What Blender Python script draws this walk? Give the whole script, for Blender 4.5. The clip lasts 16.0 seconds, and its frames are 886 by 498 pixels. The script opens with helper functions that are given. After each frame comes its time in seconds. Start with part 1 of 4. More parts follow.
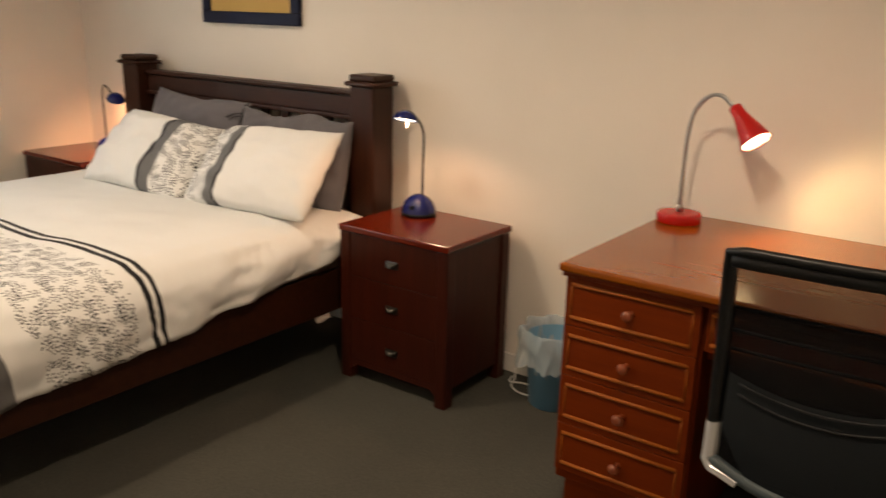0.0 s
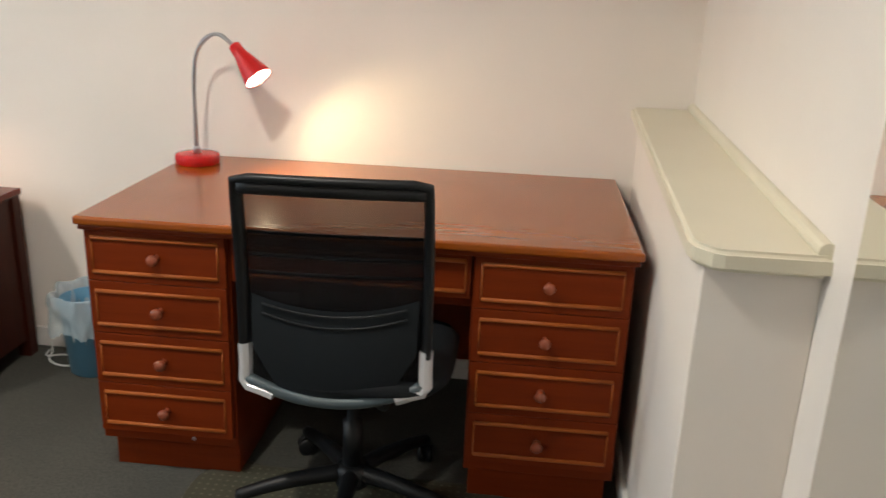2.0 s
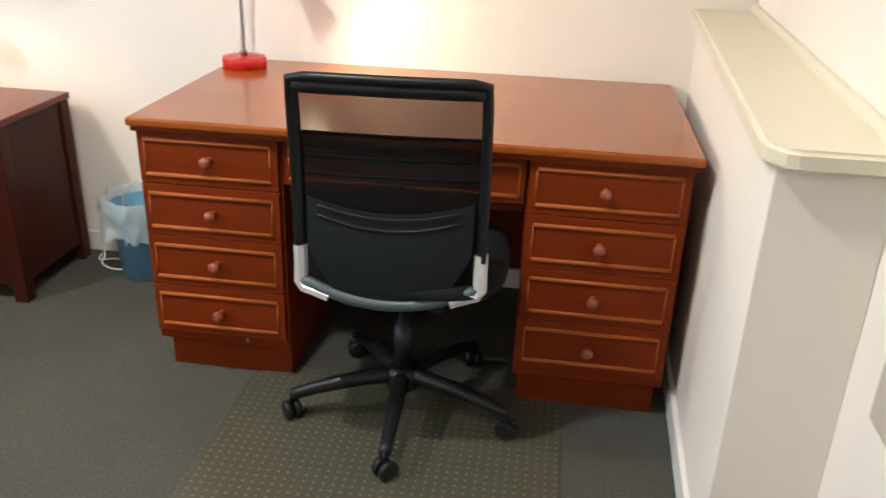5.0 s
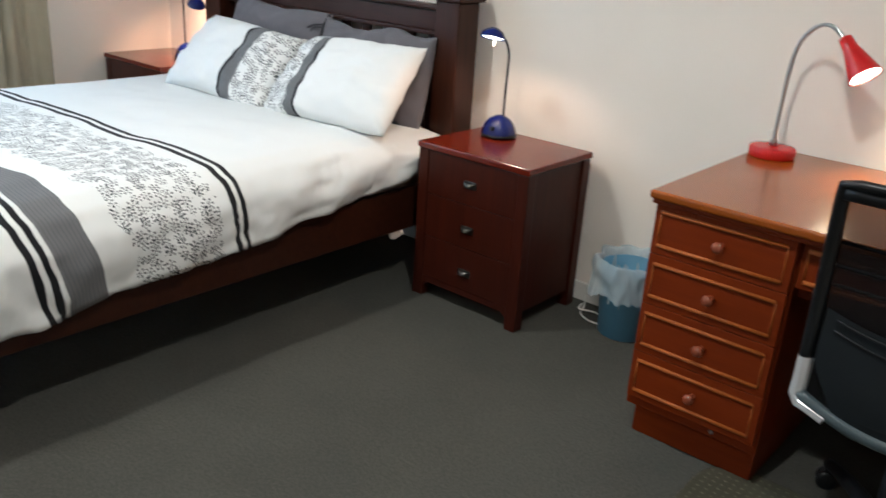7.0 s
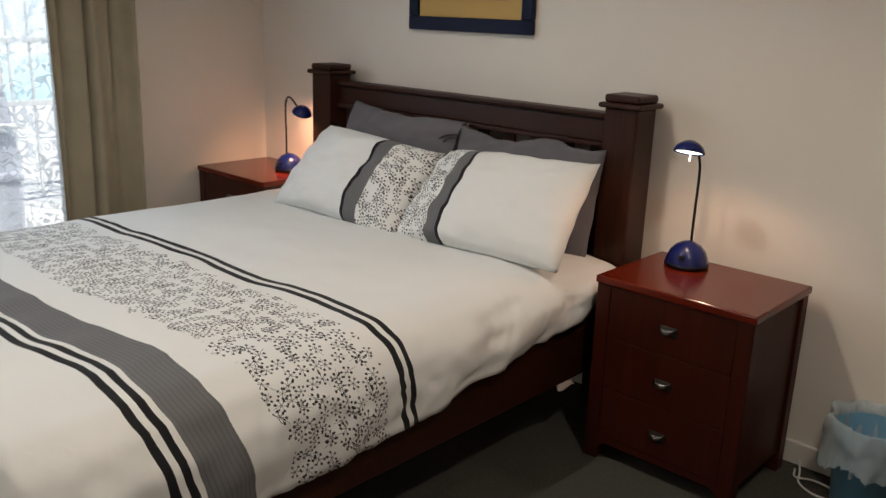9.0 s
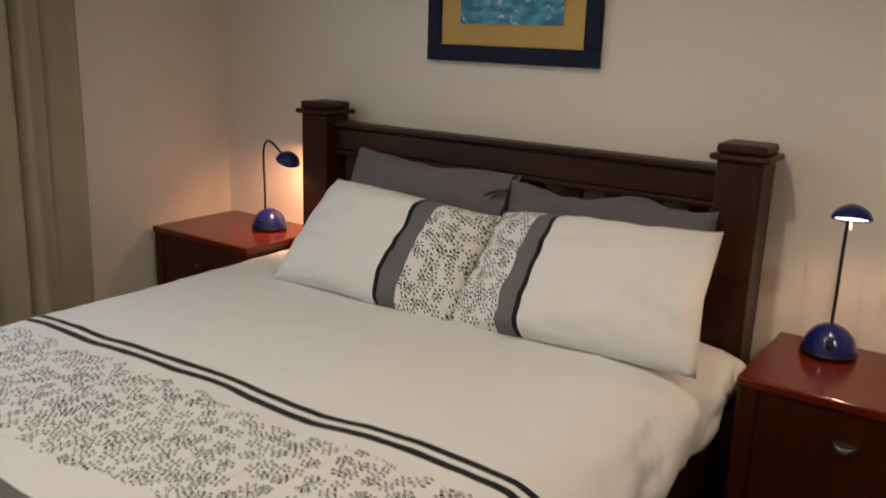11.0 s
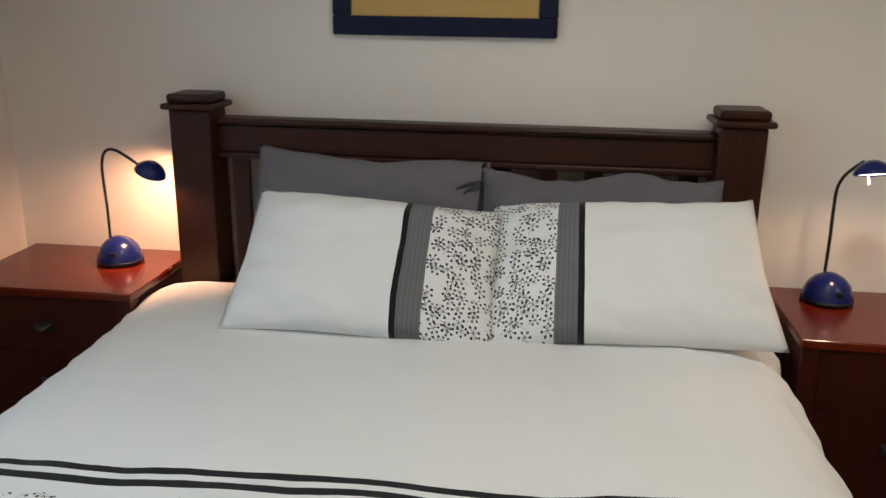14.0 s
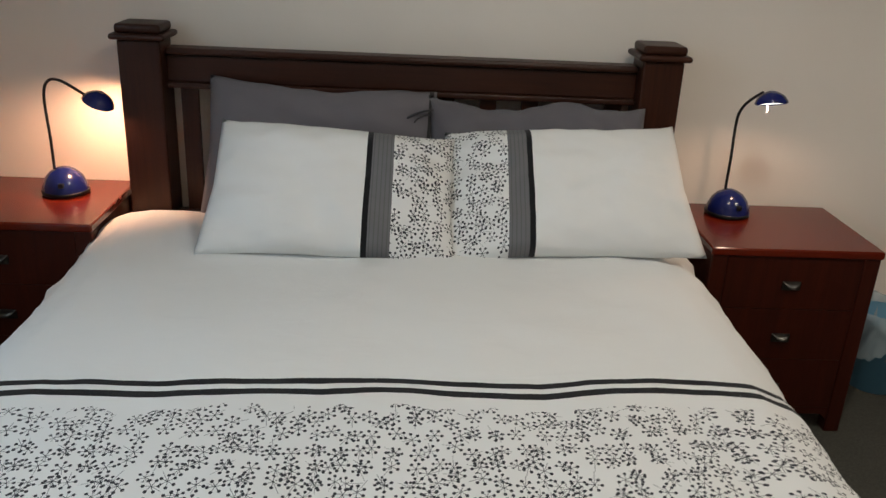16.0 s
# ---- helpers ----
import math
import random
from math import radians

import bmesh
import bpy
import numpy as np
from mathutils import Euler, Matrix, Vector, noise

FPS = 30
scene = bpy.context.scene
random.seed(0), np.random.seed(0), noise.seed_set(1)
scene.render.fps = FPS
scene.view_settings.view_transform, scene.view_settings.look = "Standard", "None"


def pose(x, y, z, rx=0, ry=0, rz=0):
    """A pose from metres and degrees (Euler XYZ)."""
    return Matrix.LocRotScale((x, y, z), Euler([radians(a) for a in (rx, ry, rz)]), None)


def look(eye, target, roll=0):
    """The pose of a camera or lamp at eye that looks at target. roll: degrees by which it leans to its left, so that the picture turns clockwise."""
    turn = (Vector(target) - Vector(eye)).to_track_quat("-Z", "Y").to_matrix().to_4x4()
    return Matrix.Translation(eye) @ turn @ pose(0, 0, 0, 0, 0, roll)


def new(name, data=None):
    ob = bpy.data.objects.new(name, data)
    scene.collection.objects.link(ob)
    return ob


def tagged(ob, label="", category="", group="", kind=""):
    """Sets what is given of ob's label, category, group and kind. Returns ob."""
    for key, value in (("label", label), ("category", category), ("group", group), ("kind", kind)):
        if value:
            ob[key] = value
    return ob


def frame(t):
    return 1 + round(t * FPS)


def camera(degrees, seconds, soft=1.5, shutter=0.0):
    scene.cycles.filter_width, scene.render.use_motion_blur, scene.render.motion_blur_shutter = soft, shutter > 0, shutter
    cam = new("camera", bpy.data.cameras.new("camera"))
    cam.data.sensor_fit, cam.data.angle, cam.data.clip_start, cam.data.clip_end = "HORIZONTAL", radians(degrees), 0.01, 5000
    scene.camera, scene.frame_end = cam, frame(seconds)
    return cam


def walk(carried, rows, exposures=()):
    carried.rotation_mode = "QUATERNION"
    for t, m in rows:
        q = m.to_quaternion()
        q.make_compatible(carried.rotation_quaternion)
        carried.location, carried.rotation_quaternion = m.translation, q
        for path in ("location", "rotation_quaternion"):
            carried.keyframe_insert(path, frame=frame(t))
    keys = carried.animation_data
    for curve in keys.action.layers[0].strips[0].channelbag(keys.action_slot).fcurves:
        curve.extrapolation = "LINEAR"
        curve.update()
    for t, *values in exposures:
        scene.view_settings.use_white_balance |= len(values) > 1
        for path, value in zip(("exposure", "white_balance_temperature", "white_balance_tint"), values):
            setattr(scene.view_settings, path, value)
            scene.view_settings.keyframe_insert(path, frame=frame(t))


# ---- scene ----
cam = camera(55.7, 16.0, soft=1.45, shutter=0.4)
PATH = [
    (0, (0.991, -2.691, 1.405), (-0.14, -1.137, 0.849), 1.4),
    (0.5, (1.032, -2.671, 1.398), (0.14, -0.975, 0.822), 1.8),
    (1, (1.054, -2.691, 1.381), (0.455, -0.871, 0.807), 1.5),
    (1.5, (1.081, -2.699, 1.384), (0.696, -0.833, 0.777), 1.3),
    (2, (1.098, -2.707, 1.375), (0.929, -0.815, 0.749), 2.3),
    (2.5, (1.107, -2.714, 1.366), (1.056, -0.823, 0.718), 1.8),
    (3, (1.094, -2.722, 1.345), (1.049, -0.866, 0.601), 1.0),
    (3.2, (1.091, -2.713, 1.333), (1.042, -0.867, 0.564), 1.4),
    (5.3, (1.035, -2.703, 1.343), (0.699, -0.912, 0.52), 2.3),
    (5.5, (1.024, -2.708, 1.348), (0.558, -0.947, 0.522), 2.5),
    (6, (0.999, -2.731, 1.348), (0.215, -1.09, 0.516), 2.8),
    (6.5, (0.966, -2.74, 1.352), (-0.083, -1.231, 0.566), 3.6),
    (7, (0.917, -2.752, 1.368), (-0.268, -1.31, 0.648), 3.8),
    (7.5, (0.816, -2.728, 1.363), (-0.539, -1.443, 0.646), 1.3),
    (8, (0.69, -2.555, 1.38), (-0.755, -1.362, 0.682), 1.7),
    (8.5, (0.475, -2.592, 1.407), (-0.986, -1.35, 0.837), 1.6),
    (8.7, (0.361, -2.622, 1.382), (-1.02, -1.276, 0.853), 1.8),
    (10.8, (-0.544, -2.46, 1.399), (-1.669, -0.908, 0.825), 1.9),
    (11, (-0.624, -2.439, 1.403), (-1.732, -0.851, 0.9), 1.9),
    (11.5, (-0.848, -2.326, 1.376), (-1.905, -0.696, 0.899), 4.1),
    (12, (-1.038, -2.339, 1.384), (-1.957, -0.636, 0.876), 4.1),
    (12.5, (-1.22, -2.429, 1.381), (-1.943, -0.634, 0.873), 1.7),
    (13, (-1.44, -2.403, 1.384), (-2.076, -0.585, 0.844), 1.8),
    (13.5, (-1.616, -2.381, 1.406), (-2.09, -0.518, 0.853), 2.3),
    (14, (-1.749, -2.484, 1.415), (-1.998, -0.585, 0.839), 0.8),
    (14.5, (-1.843, -2.464, 1.406), (-1.997, -0.565, 0.8), 1.7),
    (15, (-1.926, -2.463, 1.415), (-1.945, -0.563, 0.79), 3.2),
    (15.5, (-2.039, -2.614, 1.418), (-1.925, -0.743, 0.721), 1.5),
    (16, (-2.004, -2.681, 1.468), (-1.913, -0.824, 0.729), 2.8),
]
EXPOSURES = [
    (0.0, 0.47, 7950, 12),
    (0.5, 0.84, 7200, 12),
    (1.5, 0.98, 5900, 6),
    (3.0, 1.12, 5700, 3),
    (5.5, 1.59, 5600, 4),
    (6.5, 1.24, 5280, 2),
    (7.2, 0.69, 5370, 1),
    (8.0, 0.2, 5500, 2),
    (8.6, 0.04, 5950, 5),
    (11.0, -0.23, 6900, 10),
    (12.5, 0.01, 6400, 7),
    (14.5, -0.01, 6030, 4),
    (16.0, -0.19, 6050, 4),
]
walk(cam, [(t, look(eye, target, roll)) for t, eye, target, roll in PATH], EXPOSURES)

# ---------------------------------------------------------------- light
world = bpy.data.worlds.new("sky")
scene.world = world
world.use_nodes = True
wn = world.node_tree.nodes
sky = wn.new("ShaderNodeTexSky")
sky.sky_type, sky.sun_disc, sky.sun_elevation, sky.sun_rotation = "NISHITA", False, radians(64), radians(72)
world.node_tree.links.new(sky.outputs[0], wn["Background"].inputs[0])
wn["Background"].inputs[1].default_value = 0.15


def lamp(name, kind, m, power, colour, size=0.1, **more):
    data = bpy.data.lights.new(name, kind)
    data.energy, data.color = power, colour
    if kind == "AREA":
        data.shape, data.size, data.size_y = "RECTANGLE", size, more.get("size_y", size)
    elif kind == "SUN":
        data.angle = radians(size)
    else:
        data.shadow_soft_size = size
    if kind == "SPOT":
        data.spot_size, data.spot_blend = radians(more.get("spread", 120)), more.get("blend", 0.5)
    ob = new(name, data)
    ob.matrix_world = m
    return ob


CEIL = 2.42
# First two placed from cast shadows; the rear two are guessed fill, all unseen.
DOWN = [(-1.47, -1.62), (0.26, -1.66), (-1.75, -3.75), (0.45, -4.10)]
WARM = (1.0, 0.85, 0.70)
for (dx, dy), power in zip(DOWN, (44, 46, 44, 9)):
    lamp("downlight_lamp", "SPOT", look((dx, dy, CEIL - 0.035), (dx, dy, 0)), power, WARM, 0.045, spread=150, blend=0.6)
lamp("sunlight", "SUN", look((4.2, 1.4, 9.0), (0, 0, 0)), 5.0, (1.0, 0.95, 0.87), 0.5)
lamp("window_skylight", "AREA", look((-3.52, -2.2, 1.80), (-2.3, -2.0, 0.9)), 10, (0.74, 0.88, 1.0), 2.2, size_y=0.5)
lamp("desk_lamp_light", "SPOT", look((0.301, -0.192, 1.035), (1.02, -0.37, 0.415)), 4.1, (1.0, 0.73, 0.41), 0.03, spread=140, blend=0.6)
lamp("bedside_light_window", "SPOT", look((-2.918, -0.195, 0.900), (-2.94, -0.03, 0.58)), 13, (1.0, 0.48, 0.26), 0.02, spread=165, blend=0.6)
lamp("bedside_light_desk", "SPOT", look((-0.945, -0.285, 0.990), (-0.935, -0.34, 0.6)), 2.6, (1.0, 0.60, 0.38), 0.015, spread=160, blend=0.5)


# ---------------------------------------------------------------- materials
def mat(name, colour, rough=0.5, metal=0.0, spec=0.5):
    m = bpy.data.materials.new(name)
    m.use_nodes = True
    b = m.node_tree.nodes["Principled BSDF"]
    b.inputs["Base Color"].default_value = (*colour, 1)
    b.inputs["Roughness"].default_value, b.inputs["Metallic"].default_value = rough, metal
    b.inputs["Specular IOR Level"].default_value = spec
    return m


class Net:
    """A small hand for wiring node trees."""

    def __init__(self, m):
        self.m, self.n, self.l = m, m.node_tree.nodes, m.node_tree.links
        self.b = self.n.get("Principled BSDF")

    def put(self, socket, value):
        if isinstance(value, bpy.types.NodeSocket):
            self.l.new(value, socket)
        elif value is not None:
            socket.default_value = value

    def node(self, kind, ins=None, **attrs):
        nd = self.n.new(kind)
        for k, v in attrs.items():
            setattr(nd, k, v)
        for k, v in (ins or {}).items():
            self.put(nd.inputs[k], v)
        return nd

    def math(self, op, a, b=None, c=None):
        nd = self.node("ShaderNodeMath", operation=op)
        for i, v in enumerate((a, b, c)):
            self.put(nd.inputs[i], v)
        return nd.outputs[0]

    def vmath(self, op, a, b=None):
        nd = self.node("ShaderNodeVectorMath", operation=op)
        self.put(nd.inputs[0], a)
        self.put(nd.inputs[1], b)
        return nd.outputs[1] if op in ("LENGTH", "DISTANCE") else nd.outputs[0]

    def mix(self, f, a, b):
        nd = self.node("ShaderNodeMix", data_type="RGBA")
        for s, v in ((nd.inputs[0], f), (nd.inputs[6], a), (nd.inputs[7], b)):
            self.put(s, (*v, 1) if isinstance(v, tuple) and len(v) == 3 else v)
        return nd.outputs[2]

    def noise(self, scale, detail=4.0, rough=0.6, vector=None, stretch=None):
        v = vector if vector is not None else self.coord()
        if stretch:
            v = self.vmath("MULTIPLY", v, stretch)
        return self.node("ShaderNodeTexNoise", {"Vector": v, "Scale": scale, "Detail": detail, "Roughness": rough}).outputs[0]

    def coord(self, which="Object"):
        return self.node("ShaderNodeTexCoord").outputs[which]

    def ramp(self, v, lo, hi, a=0.0, b=1.0):
        return self.node("ShaderNodeMapRange", {0: v, 1: lo, 2: hi, 3: a, 4: b}).outputs[0]

    def bump(self, height, strength=0.3, dist=0.002):
        nd = self.node("ShaderNodeBump", {"Height": height, "Strength": strength, "Distance": dist})
        self.l.new(nd.outputs[0], self.b.inputs["Normal"])


def painted(name, colour, rough=0.75, rel=0.05):
    m = mat(name, colour, rough)
    k = Net(m)
    big, fine = k.noise(1.3, 3), k.noise(160, 3)
    dark = tuple(c * (1 - rel) for c in colour)
    k.put(k.b.inputs["Base Color"], k.mix(k.ramp(big, 0.35, 0.65), colour, dark))
    k.put(k.b.inputs["Roughness"], k.ramp(big, 0.3, 0.7, rough - 0.06, rough + 0.06))
    k.bump(fine, 0.18, 0.0015)
    return m


def timber(name, light, dark, rough=0.3, along=0, coat=0.3, scale=1.0, relief=0.12, spec=0.5, stain=0.35):
    """Stained, lacquered wood: grain drawn out along one axis, blotches of stain, worn gloss."""
    m = mat(name, light, rough, 0, spec)
    k = Net(m)
    st = [14.0, 14.0, 14.0]
    st[along] = 0.9
    grain = k.noise(3.2 * scale, 6, 0.65, stretch=tuple(st))
    fine = k.noise(15 * scale, 3, 0.6, stretch=tuple(st))
    blot = k.noise(2.1, 3)
    f = k.math("ADD", k.math("MULTIPLY", grain, 0.75), k.math("MULTIPLY", fine, 0.25))
    c = k.mix(k.ramp(f, 0.33, 0.68), light, dark)
    c = k.mix(k.ramp(blot, 0.35, 0.75, 0.0, stain), c, tuple(x * 0.75 for x in dark))
    k.put(k.b.inputs["Base Color"], c)
    k.put(k.b.inputs["Roughness"], k.ramp(blot, 0.3, 0.7, rough - 0.05, rough + 0.08))
    k.b.inputs["Coat Weight"].default_value, k.b.inputs["Coat Roughness"].default_value = coat, 0.16
    k.bump(fine, relief, 0.0006)
    return m


M_WALL = painted("wall_paint", (0.84, 0.77, 0.69))
M_WHITE = painted("white_gloss_paint", (0.80, 0.77, 0.72), 0.45)
M_CEIL = painted("ceiling_paint", (0.82, 0.80, 0.77), 0.85)
M_LEDGE = painted("cream_laminate", (0.74, 0.68, 0.52), 0.32)
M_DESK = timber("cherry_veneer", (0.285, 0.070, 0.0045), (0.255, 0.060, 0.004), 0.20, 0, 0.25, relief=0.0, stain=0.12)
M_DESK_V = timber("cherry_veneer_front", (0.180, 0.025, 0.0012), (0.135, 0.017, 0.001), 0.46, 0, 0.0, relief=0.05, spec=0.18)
# Bead tone also holds the highlight that mouldings catch from above.
M_BEAD = timber("cherry_bead_lit", (0.38, 0.105, 0.016), (0.30, 0.075, 0.011), 0.45, 0, 0.0, spec=0.25)
# Shade on the body and lamplight on the top are put into these colours.
M_NIGHT_SHADED = timber("mahogany", (0.056, 0.0092, 0.0036), (0.030, 0.0052, 0.0023), 0.42, 2, 0.05, relief=0.06, spec=0.2)
M_NIGHT_TOP_LIT = timber("mahogany_lit_top", (0.135, 0.0135, 0.004), (0.088, 0.0085, 0.003), 0.22, 0, 0.12, relief=0.05, spec=0.3)
M_BED = timber("dark_walnut", (0.050, 0.0145, 0.006), (0.022, 0.0062, 0.003), 0.40, 0, 0.04, spec=0.25)
M_BED_V = timber("dark_walnut_upright", (0.050, 0.0145, 0.006), (0.022, 0.0062, 0.003), 0.40, 2, 0.04, spec=0.25)
M_BLACK = mat("black_plastic", (0.006, 0.0068, 0.008), 0.42, 0, 0.35)
M_BLACK_SOFT = mat("black_seat_fabric", (0.0055, 0.0068, 0.0085), 0.8, 0, 0.25)
M_PAD = mat("blue_black_pad", (0.0065, 0.0092, 0.0115), 0.7, 0, 0.25)
M_GREY_BAR = mat("slate_plastic", (0.055, 0.075, 0.085), 0.4)
M_SILVER = mat("satin_aluminium", (0.68, 0.68, 0.70), 0.34, 0.45)
M_STEEL = mat("brushed_steel", (0.42, 0.42, 0.43), 0.28, 1.0)
M_PEWTER = mat("aged_pewter", (0.11, 0.105, 0.095), 0.35, 1.0)
M_RED = mat("red_enamel", (0.52, 0.012, 0.012), 0.25)
M_BLUE = mat("cobalt_enamel", (0.007, 0.013, 0.105), 0.2)
M_LAMP_WHITE = mat("reflector_white", (0.85, 0.84, 0.80), 0.4)
M_BIN = mat("blue_bin_plastic", (0.10, 0.24, 0.36), 0.35)
M_CABLE = mat("white_cable", (0.75, 0.74, 0.70), 0.4)
M_NAVY = timber("navy_frame", (0.010, 0.014, 0.045), (0.006, 0.009, 0.030), 0.5, 0, 0.0, spec=0.2)
M_GLASS = mat("clear_glass", (1, 1, 1), 0.0)
Net(M_GLASS).b.inputs["Transmission Weight"].default_value = 1.0
M_MIRROR = mat("silvered_glass", (0.90, 0.91, 0.90), 0.01, 1.0)
M_ALU = mat("white_aluminium", (0.78, 0.78, 0.76), 0.35)
M_BRASS_WOOD = timber("knob_cherry", (0.30, 0.075, 0.03), (0.2, 0.045, 0.02), 0.25, 2, 0.4)


def glow(name, colour, strength):
    m = mat(name, (0.9, 0.85, 0.75), 0.4)
    b = Net(m).b
    b.inputs["Emission Color"].default_value, b.inputs["Emission Strength"].default_value = (*colour, 1), strength
    return m


M_BULB_WARM = glow("lit_bulb_warm", (1.0, 0.86, 0.62), 14)
# Glow of the white underside of the bedside shades, given to a disc.
M_LIT_DISC = glow("shade_glow", (1.0, 0.92, 0.82), 4)
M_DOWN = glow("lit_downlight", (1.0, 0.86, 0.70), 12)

# carpet: short dense pile, two-tone fleck and trodden patches
M_CARPET = mat("charcoal_carpet", (0.06, 0.06, 0.058), 0.95, 0, 0.15)
k = Net(M_CARPET)
pile, trod = k.noise(420, 2), k.noise(2.2, 4)
c = k.mix(k.ramp(pile, 0.3, 0.7), (0.057, 0.056, 0.048), (0.148, 0.145, 0.123))
c = k.mix(k.ramp(trod, 0.35, 0.7, 0.0, 0.28), c, (0.035, 0.035, 0.034))
c = k.mix(k.ramp(k.noise(110, 3, 0.7), 0.38, 0.62, 0.0, 0.45), c, (0.036, 0.037, 0.035))
k.put(k.b.inputs["Base Color"], c)
k.bump(k.math("ADD", pile, k.math("MULTIPLY", k.noise(90, 2), 0.6)), 0.6, 0.004)

# chair mat: clear vinyl over the carpet, with raised dots
M_MAT = mat("smoky_vinyl", (0.10, 0.095, 0.065), 0.33)
k = Net(M_MAT)
p = k.vmath("MULTIPLY", k.coord(), (42.0, 42.0, 42.0))
sep = k.node("ShaderNodeSeparateXYZ", {0: p})
fx = k.math("SUBTRACT", k.math("FRACT", sep.outputs[0]), 0.5)
fy = k.math("SUBTRACT", k.math("FRACT", sep.outputs[1]), 0.5)
dot = k.math("SQRT", k.math("ADD", k.math("MULTIPLY", fx, fx), k.math("MULTIPLY", fy, fy)))
spot = k.ramp(dot, 0.10, 0.20, 1.0, 0.0)
base = k.mix(k.ramp(k.noise(300, 2), 0.3, 0.7), (0.050, 0.049, 0.036), (0.092, 0.088, 0.060))
k.put(k.b.inputs["Base Color"], k.mix(k.math("MULTIPLY", spot, 0.6), base, (0.22, 0.20, 0.14)))
k.bump(spot, 0.5, 0.002)

# bin liner and sheers: thin films
M_LINER = mat("clear_liner", (0.62, 0.74, 0.80), 0.3)
k = Net(M_LINER)
k.b.inputs["Alpha"].default_value = 0.42
k.bump(k.noise(45, 4), 0.6, 0.006)
M_SHEER = mat("white_sheer", (0.9, 0.92, 0.95), 0.9)
k = Net(M_SHEER)
tr = k.node("ShaderNodeBsdfTranslucent", {0: (0.9, 0.92, 0.95, 1)})
cl = k.node("ShaderNodeBsdfTransparent")
curl = k.node("ShaderNodeTexNoise", {"Vector": k.coord(), "Scale": 13.0, "Detail": 0.5, "Distortion": 2.2}).outputs[0]
vine = k.ramp(k.math("ABSOLUTE", k.math("SUBTRACT", curl, 0.5)), 0.025, 0.05, 1.0, 0.0)
mx = k.node("ShaderNodeMixShader", {0: k.math("SUBTRACT", 0.78, k.math("MULTIPLY", vine, 0.5)), 1: tr.outputs[0], 2: cl.outputs[0]})
k.l.new(mx.outputs[0], k.n["Material Output"].inputs[0])
M_MESH = mat("black_mesh", (0.005, 0.005, 0.0055), 0.7, 0, 0.2)
k = Net(M_MESH)
cl = k.node("ShaderNodeBsdfTransparent")
mx = k.node("ShaderNodeMixShader", {0: 0.24, 1: k.b.outputs[0], 2: cl.outputs[0]})
k.l.new(mx.outputs[0], k.n["Material Output"].inputs[0])


def cloth(name, colour, rel=0.1, weave=900, wrinkle=0.0):
    m = mat(name, colour, 0.9, 0, 0.2)
    k = Net(m)
    big = k.noise(5, 4)
    k.put(k.b.inputs["Base Color"], k.mix(k.ramp(big, 0.3, 0.7), colour, tuple(x * (1 - rel) for x in colour)))
    h = k.math("ADD", k.math("MULTIPLY", k.noise(weave, 2), 0.15), k.math("MULTIPLY", k.noise(9, 4, 0.55), wrinkle))
    k.b.inputs["Sheen Weight"].default_value = 0.15
    k.bump(h, 0.5, 0.01)
    return m


M_CURTAIN = cloth("olive_curtain", (0.43, 0.375, 0.27), 0.15)
# Peach tone includes the pink glow of the bedside lamp on the sheet.
M_SHEET = cloth("peach_lamplit_sheet", (0.74, 0.60, 0.52), 0.06, 900, 0.4)
M_GREYPIL = cloth("grey_cotton", (0.150, 0.141, 0.154), 0.12, 800, 0.5)
M_WICK = cloth("grey_wicker", (0.60, 0.62, 0.68), 0.25, 90)


